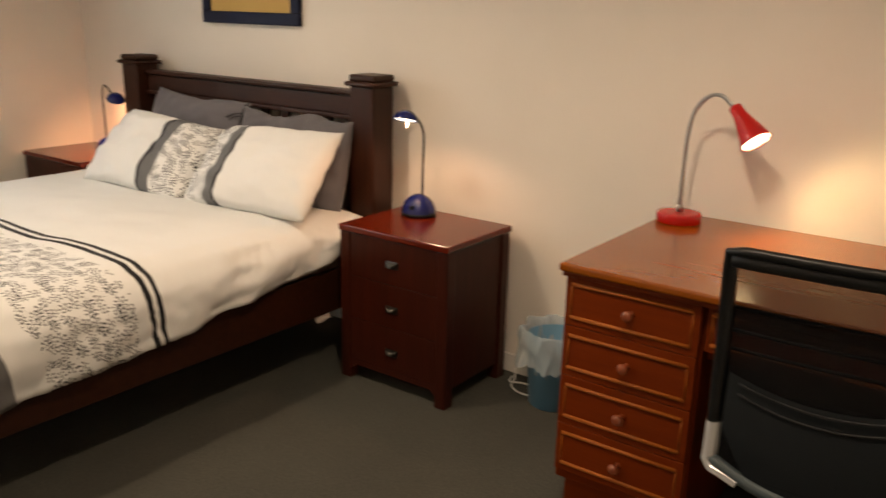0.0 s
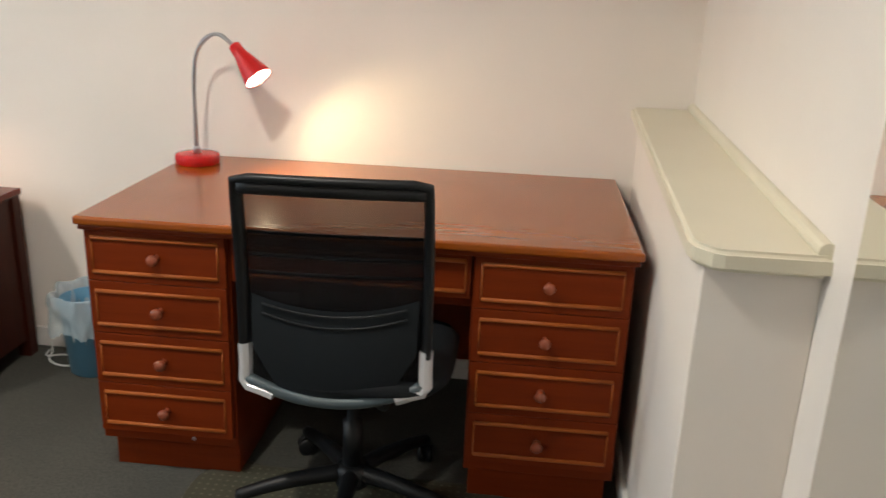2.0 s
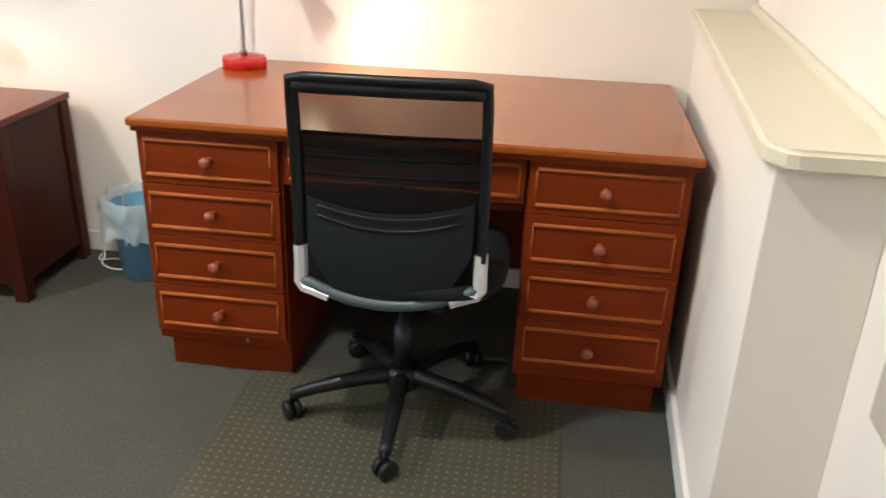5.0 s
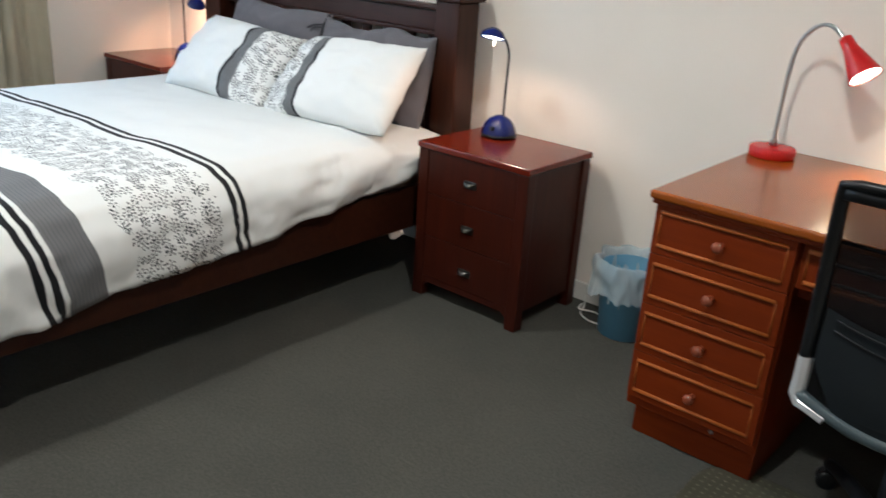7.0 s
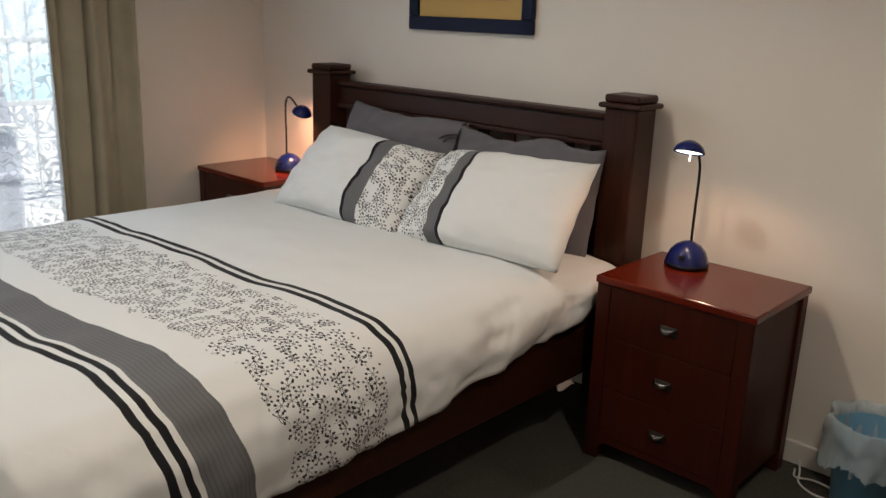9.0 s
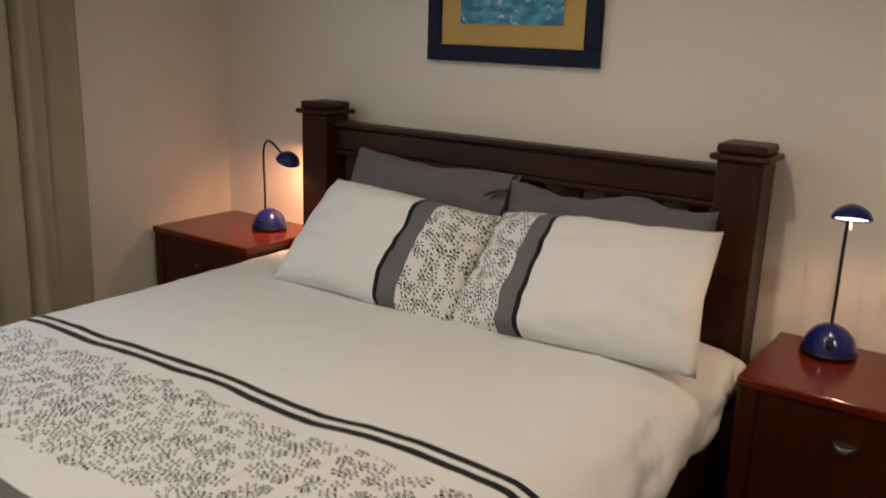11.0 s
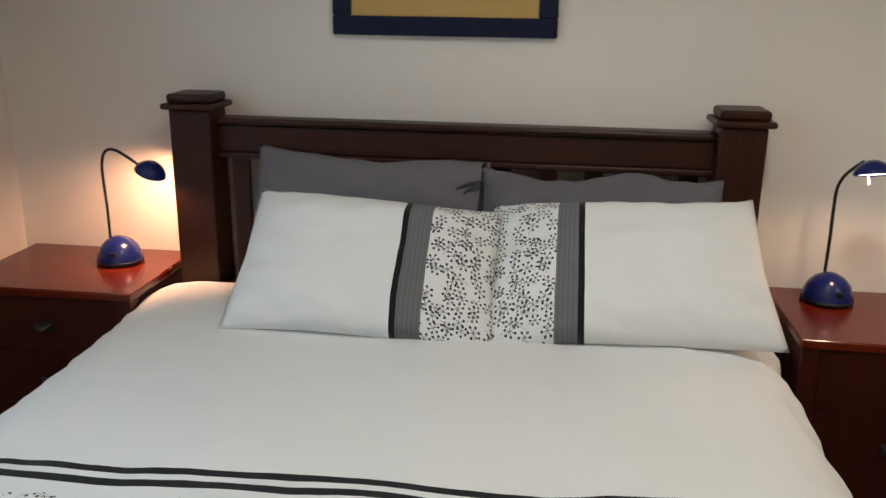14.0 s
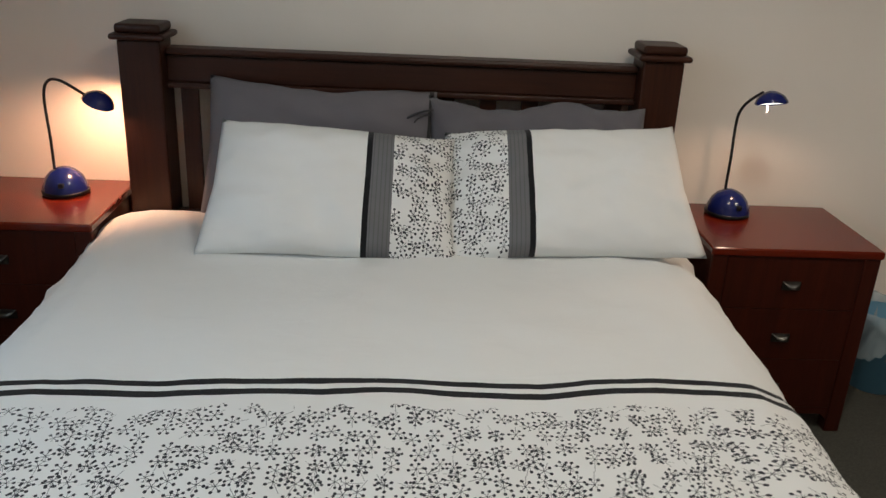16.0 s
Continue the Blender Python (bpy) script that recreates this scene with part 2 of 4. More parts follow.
def printed(name, bands, sprigs, axis, base=(0.80, 0.80, 0.785), cell=23.0, ragged=0.0, wave=0.012):
    """White cotton printed with bands (lo, hi, colour) and a zone of sprigs, laid out along one axis of the UV map in metres."""
    m = mat(name, base, 0.88, 0, 0.2)
    k = Net(m)
    uv = k.coord("UV")
    sep = k.node("ShaderNodeSeparateXYZ", {0: uv})
    wob = k.math("MULTIPLY", k.math("SUBTRACT", k.noise(6, 2, vector=uv), 0.5), wave)
    s = k.math("ADD", sep.outputs[axis], wob)
    c = k.mix(k.ramp(k.noise(4, 3), 0.3, 0.7), base, tuple(x * 0.975 for x in base))
    # sprigs: five twigs with a berry at each end, one in each cell, turned at random, in two layers
    ink = None
    for shift, size in (((0.0, 0.0, 0.0), cell), ((3.37, 1.73, 0.0), cell * 1.13)):
        q = k.vmath("ADD", uv, shift)
        vor = k.node("ShaderNodeTexVoronoi", {"Vector": q, "Scale": size, "Randomness": 0.7}, voronoi_dimensions="2D")
        d = k.vmath("SUBTRACT", k.vmath("MULTIPLY", q, (size, size, size)), k.vmath("MULTIPLY", vor.outputs["Position"], (size, size, size)))
        ds = k.node("ShaderNodeSeparateXYZ", {0: d})
        r = k.math("SQRT", k.math("ADD", k.math("MULTIPLY", ds.outputs[0], ds.outputs[0]), k.math("MULTIPLY", ds.outputs[1], ds.outputs[1])))
        turn = k.math("MULTIPLY", k.node("ShaderNodeSeparateColor", {0: vor.outputs["Color"]}).outputs[0], 6.28)
        a = k.math("ADD", k.math("ARCTAN2", ds.outputs[1], ds.outputs[0]), k.math("ADD", turn, 12.566))
        stalk = k.math("MULTIPLY", k.math("LESS_THAN", k.math("ABSOLUTE", k.math("MULTIPLY", r, k.math("SINE", a))), 0.013), k.math("GREATER_THAN", k.math("COSINE", a), 0.0))
        a = k.math("SUBTRACT", k.math("MODULO", a, 1.0472), 0.5236)
        px, py = k.math("MULTIPLY", r, k.math("COSINE", a)), k.math("MULTIPLY", r, k.math("SINE", a))
        twig = k.math("MULTIPLY", k.math("LESS_THAN", k.math("ABSOLUTE", py), 0.014), k.math("LESS_THAN", px, 0.33))
        bx = k.math("SUBTRACT", px, 0.33)
        berry = k.math("LESS_THAN", k.math("ADD", k.math("MULTIPLY", bx, bx), k.math("MULTIPLY", py, py)), 0.0066)
        one = k.math("MAXIMUM", k.math("MAXIMUM", twig, k.math("MULTIPLY", stalk, 0.75)), berry)
        if shift[0]:
            one = k.math("MULTIPLY", one, k.math("GREATER_THAN", k.node("ShaderNodeSeparateColor", {0: vor.outputs["Color"]}).outputs[1], 0.5))
        ink = one if ink is None else k.math("MAXIMUM", ink, one)
    edge = k.math("MULTIPLY", k.math("SUBTRACT", k.noise(7, 3, vector=uv), 0.5), ragged)
    z = k.math("ADD", sep.outputs[axis], edge)
    zone = k.math("MULTIPLY", k.math("GREATER_THAN", z, sprigs[0]), k.math("LESS_THAN", z, sprigs[1]))
    c = k.mix(k.math("MULTIPLY", ink, zone), c, (0.035, 0.037, 0.044))
    for lo, hi, col in bands:
        f = k.math("MULTIPLY", k.math("GREATER_THAN", s, lo), k.math("LESS_THAN", s, hi))
        if hi - lo > 0.04:
            # Shade between the pleats of wide bands, painted as darker lines.
            pleat_shade = k.math("SINE", k.math("MULTIPLY", sep.outputs[axis], 6.283 / 0.0115))
            col = k.mix(k.ramp(pleat_shade, 0.5, 1.0, 0.0, 0.45), col, tuple(x * 0.45 for x in col))
        c = k.mix(f, c, col)
    k.put(k.b.inputs["Base Color"], c)
    k.b.inputs["Sheen Weight"].default_value = 0.1
    ridge = k.math("ABSOLUTE", k.math("SUBTRACT", k.noise(5.5, 3, 0.5, stretch=(1.0, 1.7, 1.3)), 0.5))
    ridge = k.math("SUBTRACT", 1.0, k.ramp(ridge, 0.0, 0.06))
    h = k.math("ADD", k.math("MULTIPLY", k.noise(900, 2), 0.08), k.math("MULTIPLY", k.noise(7, 4, 0.5), 0.5))
    k.bump(k.math("ADD", h, k.math("MULTIPLY", ridge, 0.07)), 0.48, 0.012)
    return m


INK, BAND = (0.012, 0.012, 0.014), (0.16, 0.16, 0.165)
M_DUVET = printed("printed_duvet", [(1.188, 1.206, INK), (1.222, 1.242, INK), (1.70, 1.81, BAND), (1.824, 1.842, INK), (1.858, 1.878, INK)], (1.285, 1.60), 1, ragged=0.12)
M_PIL_L = printed("printed_pillow_a", [(0.086, 0.101, INK), (0.101, 0.160, BAND)], (0.160, 0.6), 0, cell=25.0, wave=0.004)
M_PIL_R = printed("printed_pillow_b", [(-0.112, -0.097, INK), (-0.166, -0.112, BAND)], (-0.6, -0.166), 0, cell=25.0, wave=0.004)


M_PIPING = cloth("grey_piping", (0.055, 0.052, 0.058), 0.1)
# Dark end strip paints the shadow in the gap beside the next pillow.
M_GREYPIL_GAP = printed("grey_cotton_gap_shade", [(0.322, 0.336, (0.03, 0.03, 0.032))], (8.0, 9.0), 0, (0.155, 0.145, 0.158))


# ---------------------------------------------------------------- building tools
def part(name, bm, material, parent=None, label="", smooth=False):
    me = bpy.data.meshes.new(name)
    if smooth:
        for f in bm.faces:
            f.smooth = True
    bm.to_mesh(me)
    bm.free()
    me.materials.append(material)
    ob = new(name, me)
    if parent:
        ob.parent = parent
    return tagged(ob, label)


def thing(name, at, label, category, group="", turn=0):
    ob = new(name)
    ob.matrix_world = pose(*at, 0, 0, turn)
    ob.empty_display_size = 0.1
    return tagged(ob, label, category, group)


def block(lo, hi, bevel=0.0, bm=None, segments=2):
    own = bmesh.new()
    bmesh.ops.create_cube(own, size=1.0)
    for v in own.verts:
        v.co = Vector([(lo[i] + hi[i]) / 2 + v.co[i] * (hi[i] - lo[i]) for i in range(3)])
    if bevel:
        bmesh.ops.bevel(own, geom=list(own.edges), offset=bevel, segments=segments, affect="EDGES", profile=0.5)
    if bm is None:
        return own
    me = bpy.data.meshes.new("tmp")
    own.to_mesh(me)
    own.free()
    bm.from_mesh(me)
    bpy.data.meshes.remove(me)
    return bm


def lathe(profile, steps=28, bm=None, m=None, cap=True):
    """A turned body: (radius, height) pairs swept round z."""
    bm = bm or bmesh.new()
    m = m or Matrix()
    rings = []
    for r, z in profile:
        rings.append([bm.verts.new(m @ Vector((r * math.cos(2 * math.pi * i / steps), r * math.sin(2 * math.pi * i / steps), z))) for i in range(steps)])
    for a, b in zip(rings, rings[1:]):
        for i in range(steps):
            bm.faces.new((a[i], a[(i + 1) % steps], b[(i + 1) % steps], b[i]))
    if cap:
        bm.faces.new(rings[0][::-1])
        bm.faces.new(rings[-1])
    return bm


def smooth_line(points, n=10):
    """A rounded line through points (Catmull-Rom)."""
    p = [Vector(q) for q in points]
    p = [2 * p[0] - p[1]] + p + [2 * p[-1] - p[-2]]
    out = []
    for i in range(1, len(p) - 2):
        for j in range(n):
            t = j / n
            out.append(0.5 * (2 * p[i] + (p[i + 1] - p[i - 1]) * t + (2 * p[i - 1] - 5 * p[i] + 4 * p[i + 1] - p[i + 2]) * t * t + (3 * p[i] - p[i - 1] - 3 * p[i + 1] + p[i + 2]) * t ** 3))
    return out + [p[-2]]


def tube(line, radius, steps=10, bm=None, flat=1.0):
    bm = bm or bmesh.new()
    line = [Vector(q) for q in line]
    rings, side = [], None
    for i, q in enumerate(line):
        d = (line[min(i + 1, len(line) - 1)] - line[max(i - 1, 0)]).normalized()
        if side is None:
            side = d.orthogonal().normalized()
        side = (side - d * side.dot(d)).normalized()
        up = d.cross(side)
        r = radius(i / (len(line) - 1)) if callable(radius) else radius
        rings.append([bm.verts.new(q + r * (math.cos(2 * math.pi * j / steps) * side + flat * math.sin(2 * math.pi * j / steps) * up)) for j in range(steps)])
    for a, b in zip(rings, rings[1:]):
        for j in range(steps):
            bm.faces.new((a[j], a[(j + 1) % steps], b[(j + 1) % steps], b[j]))
    bm.faces.new(rings[0][::-1])
    bm.faces.new(rings[-1])
    return bm


def sheet(nu, nv, fn, uvfn=None, bm=None):
    """A grid of faces through fn(u, v), u and v from 0 to 1."""
    bm = bm or bmesh.new()
    lay = bm.loops.layers.uv.verify() if uvfn else None
    grid = [[bm.verts.new(fn(i / nu, j / nv)) for j in range(nv + 1)] for i in range(nu + 1)]
    for i in range(nu):
        for j in range(nv):
            f = bm.faces.new((grid[i][j], grid[i + 1][j], grid[i + 1][j + 1], grid[i][j + 1]))
            if lay:
                for l, (a, b) in zip(f.loops, ((i, j), (i + 1, j), (i + 1, j + 1), (i, j + 1))):
                    l[lay].uv = uvfn(a / nu, b / nv)
    return bm


def setting(name, bm, material, label="", category=""):
    ob = part(name, bm, material)
    return tagged(ob, label, category, kind="structure")


# ---------------------------------------------------------------- the room
XL, XR, YB = -3.48, 1.628, -4.7
WIN0, WIN1, WINTOP = -1.02, -3.35, 2.10
setting("floor", block((XL - 0.15, YB - 0.1, -0.12), (XR + 0.1, 0.12, 0.0)), M_CARPET, "charcoal grey short-pile carpet over the whole room", "floor")
setting("ceiling", block((XL - 0.15, YB - 0.1, CEIL), (XR + 0.1, 0.12, CEIL + 0.12)), M_CEIL, "plain white painted plaster ceiling", "ceiling")
setting("wall_north", block((XL - 0.15, 0.0, 0.0), (XR + 0.1, 0.12, CEIL)), M_WALL, "cream painted plaster wall behind bed and desk", "wall")
setting("wall_east", block((XR, YB, 0.0), (XR + 0.1, 0.0, CEIL)), M_WALL, "off-white painted side wall beside the ledge", "wall")
setting("wall_south", block((XL - 0.15, YB - 0.1, 0.0), (XR + 0.1, YB, CEIL)), M_WALL, "plain cream painted wall closing the room", "wall")
bm = block((XL - 0.15, WIN0, 0.0), (XL, 0.0, CEIL))
block((XL - 0.15, YB, 0.0), (XL, WIN1, CEIL), bm=bm)
block((XL - 0.15, WIN1, WINTOP), (XL, WIN0, CEIL), bm=bm)
setting("wall_west", bm, M_WALL, "cream painted wall with a wide glazed door opening", "wall")
HALF_X, HALF_Y, HALF_Z = 1.424, -1.30, 0.91


def askew(bm):
    """The low wall runs a little out of square and its cap climbs towards the bed wall."""
    for v in bm.verts:
        back = v.co.y + 1.33
        v.co.x += 0.030 * back * min(1.0, max(0.0, (XR - v.co.x) / (XR - HALF_X)))
        if v.co.z > 0.5:
            v.co.z += 0.034 * back
    return bm


setting("wall_half", askew(block((HALF_X, HALF_Y, 0.0), (XR, 0.0, HALF_Z), 0.003)), M_WALL, "low cream painted half wall beside the desk", "wall")
setting("baseboard", block((XL, -0.014, 0.0), (HALF_X + 0.02, 0.0, 0.075), 0.003), M_WHITE, "white painted skirting along the bed wall", "baseboard")
setting("baseboard", askew(block((HALF_X - 0.014, HALF_Y, 0.0), (HALF_X, -0.014, 0.075), 0.003)), M_WHITE, "white painted skirting along the half wall", "baseboard")
setting("baseboard", block((XL, WIN0 + 0.06, 0.0), (XL + 0.014, -0.014, 0.075), 0.003), M_WHITE, "white painted skirting under the curtain", "baseboard")


def ledge_cap():
    """Laminate cap with a clipped, rounded corner and a rolled upstand along the wall."""
    x0, x1, y0, y1, z0, z1 = HALF_X - 0.026, XR, HALF_Y - 0.03, 0.0, HALF_Z, HALF_Z + 0.04
    bm = bmesh.new()
    outline = [(x0, y1), (x0, y0 + 0.06), (x0 + 0.008, y0 + 0.035), (x0 + 0.035, y0 + 0.006), (x0 + 0.055, y0), (x1, y0), (x1, y1)]
    low = [bm.verts.new((x, y, z0)) for x, y in outline]
    top = [bm.verts.new((x, y, z1)) for x, y in outline]
    bm.faces.new(low)
    bm.faces.new(top[::-1])
    for i in range(len(outline)):
        j = (i + 1) % len(outline)
        bm.faces.new((low[i], top[i], top[j], low[j]))
    bmesh.ops.recalc_face_normals(bm, faces=list(bm.faces))
    bmesh.ops.bevel(bm, geom=[e for e in bm.edges if abs(e.verts[0].co.z - e.verts[1].co.z) < 1e-4], offset=0.008, segments=3, affect="EDGES")
    line = [(x1 - 0.008, y1 - 0.002, z1 + 0.004), (x1 - 0.008, y0 + 0.01, z1 + 0.004)]
    tube(line, 0.017, 14, bm)
    return bm


setting("trim", askew(ledge_cap()), M_LEDGE, "cream laminate ledge with clipped rounded corner", "ledge")

# glazed door with sheer and curtain, patio outside
win = tagged(new("window_1"), "white aluminium glazed sliding door in bright daylight", "window", kind="structure")
bm = bmesh.new()
for y in (WIN0, (WIN0 + WIN1) / 2, WIN1):
    block((XL - 0.10, y - 0.03, 0.0), (XL - 0.05, y + 0.03, WINTOP), 0.004, bm)
for z in (0.03, WINTOP - 0.03):
    block((XL - 0.098, WIN1 + 0.03, z - 0.03), (XL - 0.052, WIN0 - 0.03, z + 0.03), 0.004, bm)
part("window_frame", bm, M_ALU, win)
for y0, y1 in ((WIN1 + 0.03, (WIN0 + WIN1) / 2 - 0.03), ((WIN0 + WIN1) / 2 + 0.03, WIN0 - 0.03)):
    pane = part("pane", block((XL - 0.078, y0, 0.06), (XL - 0.073, y1, WINTOP - 0.06)), M_GLASS, win)
    pane.visible_shadow = False


def drape(y0, y1, x, depth, waves, z0, z1, nu=120, seed=0):
    def fn(u, v):
        y = y0 + (y1 - y0) * u
        w = math.sin(u * waves * 2 * math.pi + 1.3 * math.sin(u * 9 + seed)) + 0.35 * math.sin(u * waves * 4.3 * math.pi + seed)
        k = 0.7 + 0.3 * v + 0.1 * math.sin(v * 4 + u * 12)
        return (x + depth * w * k, y + 0.012 * math.sin(v * 3 + u * 20), z0 + (z1 - z0) * v)
    return sheet(nu, 14, fn)


sheer = part("sheer_curtain", drape(-1.10, WIN1 - 0.1, XL + 0.035, 0.012, 16, 0.03, 2.2, 220, 2), M_SHEER, smooth=True)
tagged(sheer, "thin white sheer curtain in front of the window", "curtain")
sheer.visible_shadow = False
cur = part("curtain", drape(-0.765, -1.13, XL + 0.09, 0.028, 3.2, 0.03, 2.22, 90, 1), M_CURTAIN, smooth=True)
tagged(cur, "olive beige curtain drawn back in soft folds", "curtain")
sol = cur.modifiers.new("thick", "SOLIDIFY")
sol.thickness = 0.003
rod = part("curtain_rod", tube([(XL + 0.075, -0.6, 2.24), (XL + 0.075, WIN1 - 0.2, 2.24)], 0.012), M_STEEL, smooth=True)
tagged(rod, "slim metal curtain rod above the window", "curtain rod")

M_PAVE = painted("pale_paving", (0.82, 0.80, 0.76), 0.85, 0.1)
M_POOL = mat("pool_water", (0.45, 0.80, 0.86), 0.06)
setting("ground", block((-60, -60, -0.4), (XL - 0.15, 60, -0.13)), M_PAVE, "pale sunlit paving outside the window", "ground")
setting("water", block((-24.0, -9.0, -0.125), (-13.0, 16.0, -0.10)), M_POOL, "turquoise swimming pool beyond the paving", "pool")

fence = thing("pool_fence", (-6.1, 0.6, -0.13), "white metal pool fence on the paving", "fence")
for y in (-3.2, -0.98, 1.2, 3.4):
    part("post", block((-0.04, y - 0.04, 0.0), (0.04, y + 0.04, 2.6), 0.006), M_ALU, fence)
for z in (0.78, 1.22):
    part("rail", block((-0.02, -3.16, z - 0.02), (0.02, 3.36, z + 0.02), 0.004), M_ALU, fence)
for i in range(44):
    part("picket", block((-0.008, -3.1 + 0.148 * i - 0.008, 0.10), (0.008, -3.1 + 0.148 * i + 0.008, 1.90), 0.0), M_ALU, fence)
part("top_rail", block((-0.02, -3.16, 1.90), (0.02, 3.36, 1.94), 0.004), M_ALU, fence)
M_FAR = painted("pale_boundary_wall", (0.84, 0.88, 0.88), 0.9, 0.12)
setting("backdrop", block((-27.2, -16, -0.13), (-27.0, 30, 2.8)), M_FAR, "pale garden wall beyond the pool", "garden wall")


def patio_chair(at, turn):
    ob = thing("patio_chair", at, "grey woven patio chair with curved arm rail", "garden chair", "patio chairs", turn)
    shell = sheet(16, 12, lambda u, v: (0.30 * math.sin((u - 0.5) * 2.6) * (1 - 0.22 * v), 0.20 - 0.26 * math.cos((u - 0.5) * 2.6) * (0.9 + 0.1 * v) - 0.08 * v, 0.40 + 0.58 * v))
    part("backrest", shell, M_WICK, ob, smooth=True)
    part("seat", block((-0.28, -0.08, 0.38), (0.28, 0.40, 0.43), 0.02), M_WICK, ob)
    part("skirt", block((-0.26, -0.06, 0.05), (0.26, 0.37, 0.38), 0.02), M_WICK, ob)
    arm = [(0.33 * math.sin(a), 0.20 - 0.32 * math.cos(a), 0.76 - 0.05 * abs(math.sin(a))) for a in [(-1 + i / 10) * 1.7 for i in range(21)]]
    part("arm_rail", tube(arm, 0.018, 8), M_ALU, ob, smooth=True)
    for x in (-0.23, 0.23):
        for y in (-0.04, 0.34):
            part("leg", block((x - 0.015, y - 0.015, 0.0), (x + 0.015, y + 0.015, 0.05), 0.003), M_ALU, ob)
    return ob


patio_chair((-5.45, -0.80, -0.13), 75)
patio_chair((-5.35, -1.95, -0.13), 100)

# ---------------------------------------------------------------- bed
BX0, BX1, BC = -2.853, -1.158, -2.0055
bed = thing("bed", (BC, -1.25, 0), "dark walnut double bed with square posts, neatly made", "bed")


def bp(name, bm, material, label="", smooth=False, parent=None):
    """Part of the bed, drawn in room metres."""
    bmesh.ops.translate(bm, verts=list(bm.verts), vec=(-BC, 1.25, 0))
    return part(name, bm, material, parent or bed, label, smooth)


POST_L, POST_R = -2.793, -1.250
for cx in (POST_L, POST_R):
    for cy, top in ((-0.123, 1.094), (-2.295, 0.612)):
        post = bp("post", block((cx - 0.062, cy - 0.062, 0.0), (cx + 0.062, cy + 0.062, top), 0.006), M_BED_V)
        bp("cap_plate", block((cx - 0.080, cy - 0.080, top), (cx + 0.080, cy + 0.080, top + 0.018), 0.0085, segments=4), M_BED, parent=post)
        bm = block((cx - 0.066, cy - 0.066, top + 0.018), (cx + 0.066, cy + 0.066, top + 0.045), 0.010, segments=3)
        bp("cap_block", bm, M_BED, parent=post)
PI0, PI1 = POST_L + 0.062, POST_R - 0.062
bp("headboard_rail", block((PI0, -0.130, 0.968), (PI1, -0.095, 1.046), 0.004), M_BED)
bp("rail_moulding", block((PI0, -0.148, 1.050), (PI1, -0.075, 1.070), 0.008), M_BED)
bp("rail_bead", block((PI0, -0.142, 0.950), (PI1, -0.085, 0.968), 0.005), M_BED)
bp("lower_rail", block((PI0, -0.128, 0.42), (PI1, -0.096, 0.56), 0.004), M_BED)
for i in range(11):
    x = PI0 + 0.06 + (PI1 - PI0 - 0.12) * i / 10
    bp("slat", block((x - 0.026, -0.119, 0.56), (x + 0.026, -0.103, 0.95), 0.002), M_BED_V)
for x in (POST_L - 0.050, POST_R + 0.034):
    bp("side_rail", block((x, -2.233, 0.236), (x + 0.028, -0.180, 0.405), 0.005), M_BED)
bp("footboard", block((PI0, -2.325, 0.20), (PI1, -2.285, 0.545), 0.004), M_BED)
bp("foot_moulding", block((PI0, -2.345, 0.545), (PI1, -2.265, 0.572), 0.008), M_BED)
for i in range(8):
    y = -0.40 - 0.235 * i
    bp("bed_slat", block((BX0 + 0.07, y - 0.04, 0.285), (BX1 - 0.07, y + 0.04, 0.305), 0.003), M_BED)
mattress = part("mattress", block((-2.785, -2.20, 0.306), (-1.265, -0.19, 0.575), 0.05, segments=4), M_SHEET, smooth=True)
tagged(mattress, "mattress with a fitted sheet, lamp pink put into its colour", "mattress")


corner = sheet(10, 8, lambda u, v: (-1.205 + 0.022 * u * (1 - 0.6 * v), -0.45 - 0.07 * v + 0.012 * u, 0.262 - 0.050 * u * (1 - 0.3 * v) - 0.015 * v + 0.006 * math.sin(u * 7 + v * 5)))
sc = tagged(part("sheet_corner", corner, M_SHEET, smooth=True), "loose peach sheet corner hanging beside the rail", "bed sheet")
sol = sc.modifiers.new("thick", "SOLIDIFY")
sol.thickness = 0.004


def fold(x, y, k=1.0):
    return noise.noise(Vector((x * 3.1, y * 3.1, 1.7))) * 0.55 * k + noise.noise(Vector((x * 8, y * 8, 4.2))) * 0.25 * k


HEM_Y, HEM_Z = (0.20, 0.34, 0.49, 0.86, 1.21, 1.62, 2.02, 2.205), (0.515, 0.492, 0.455, 0.402, 0.368, 0.334, 0.300, 0.268)
DUVET_X = -2.033
ACROSS = (-1.0, -0.4, 0.0, 0.3, 0.55, 0.72, 0.86, 1.0)
HEAD_DRIFT = (-0.085, -0.083, -0.064, -0.066, -0.037, -0.026, -0.028, -0.012)
FOOT_DRIFT = (-0.090, -0.105, -0.103, -0.085, -0.045, -0.045, -0.030, 0.0)


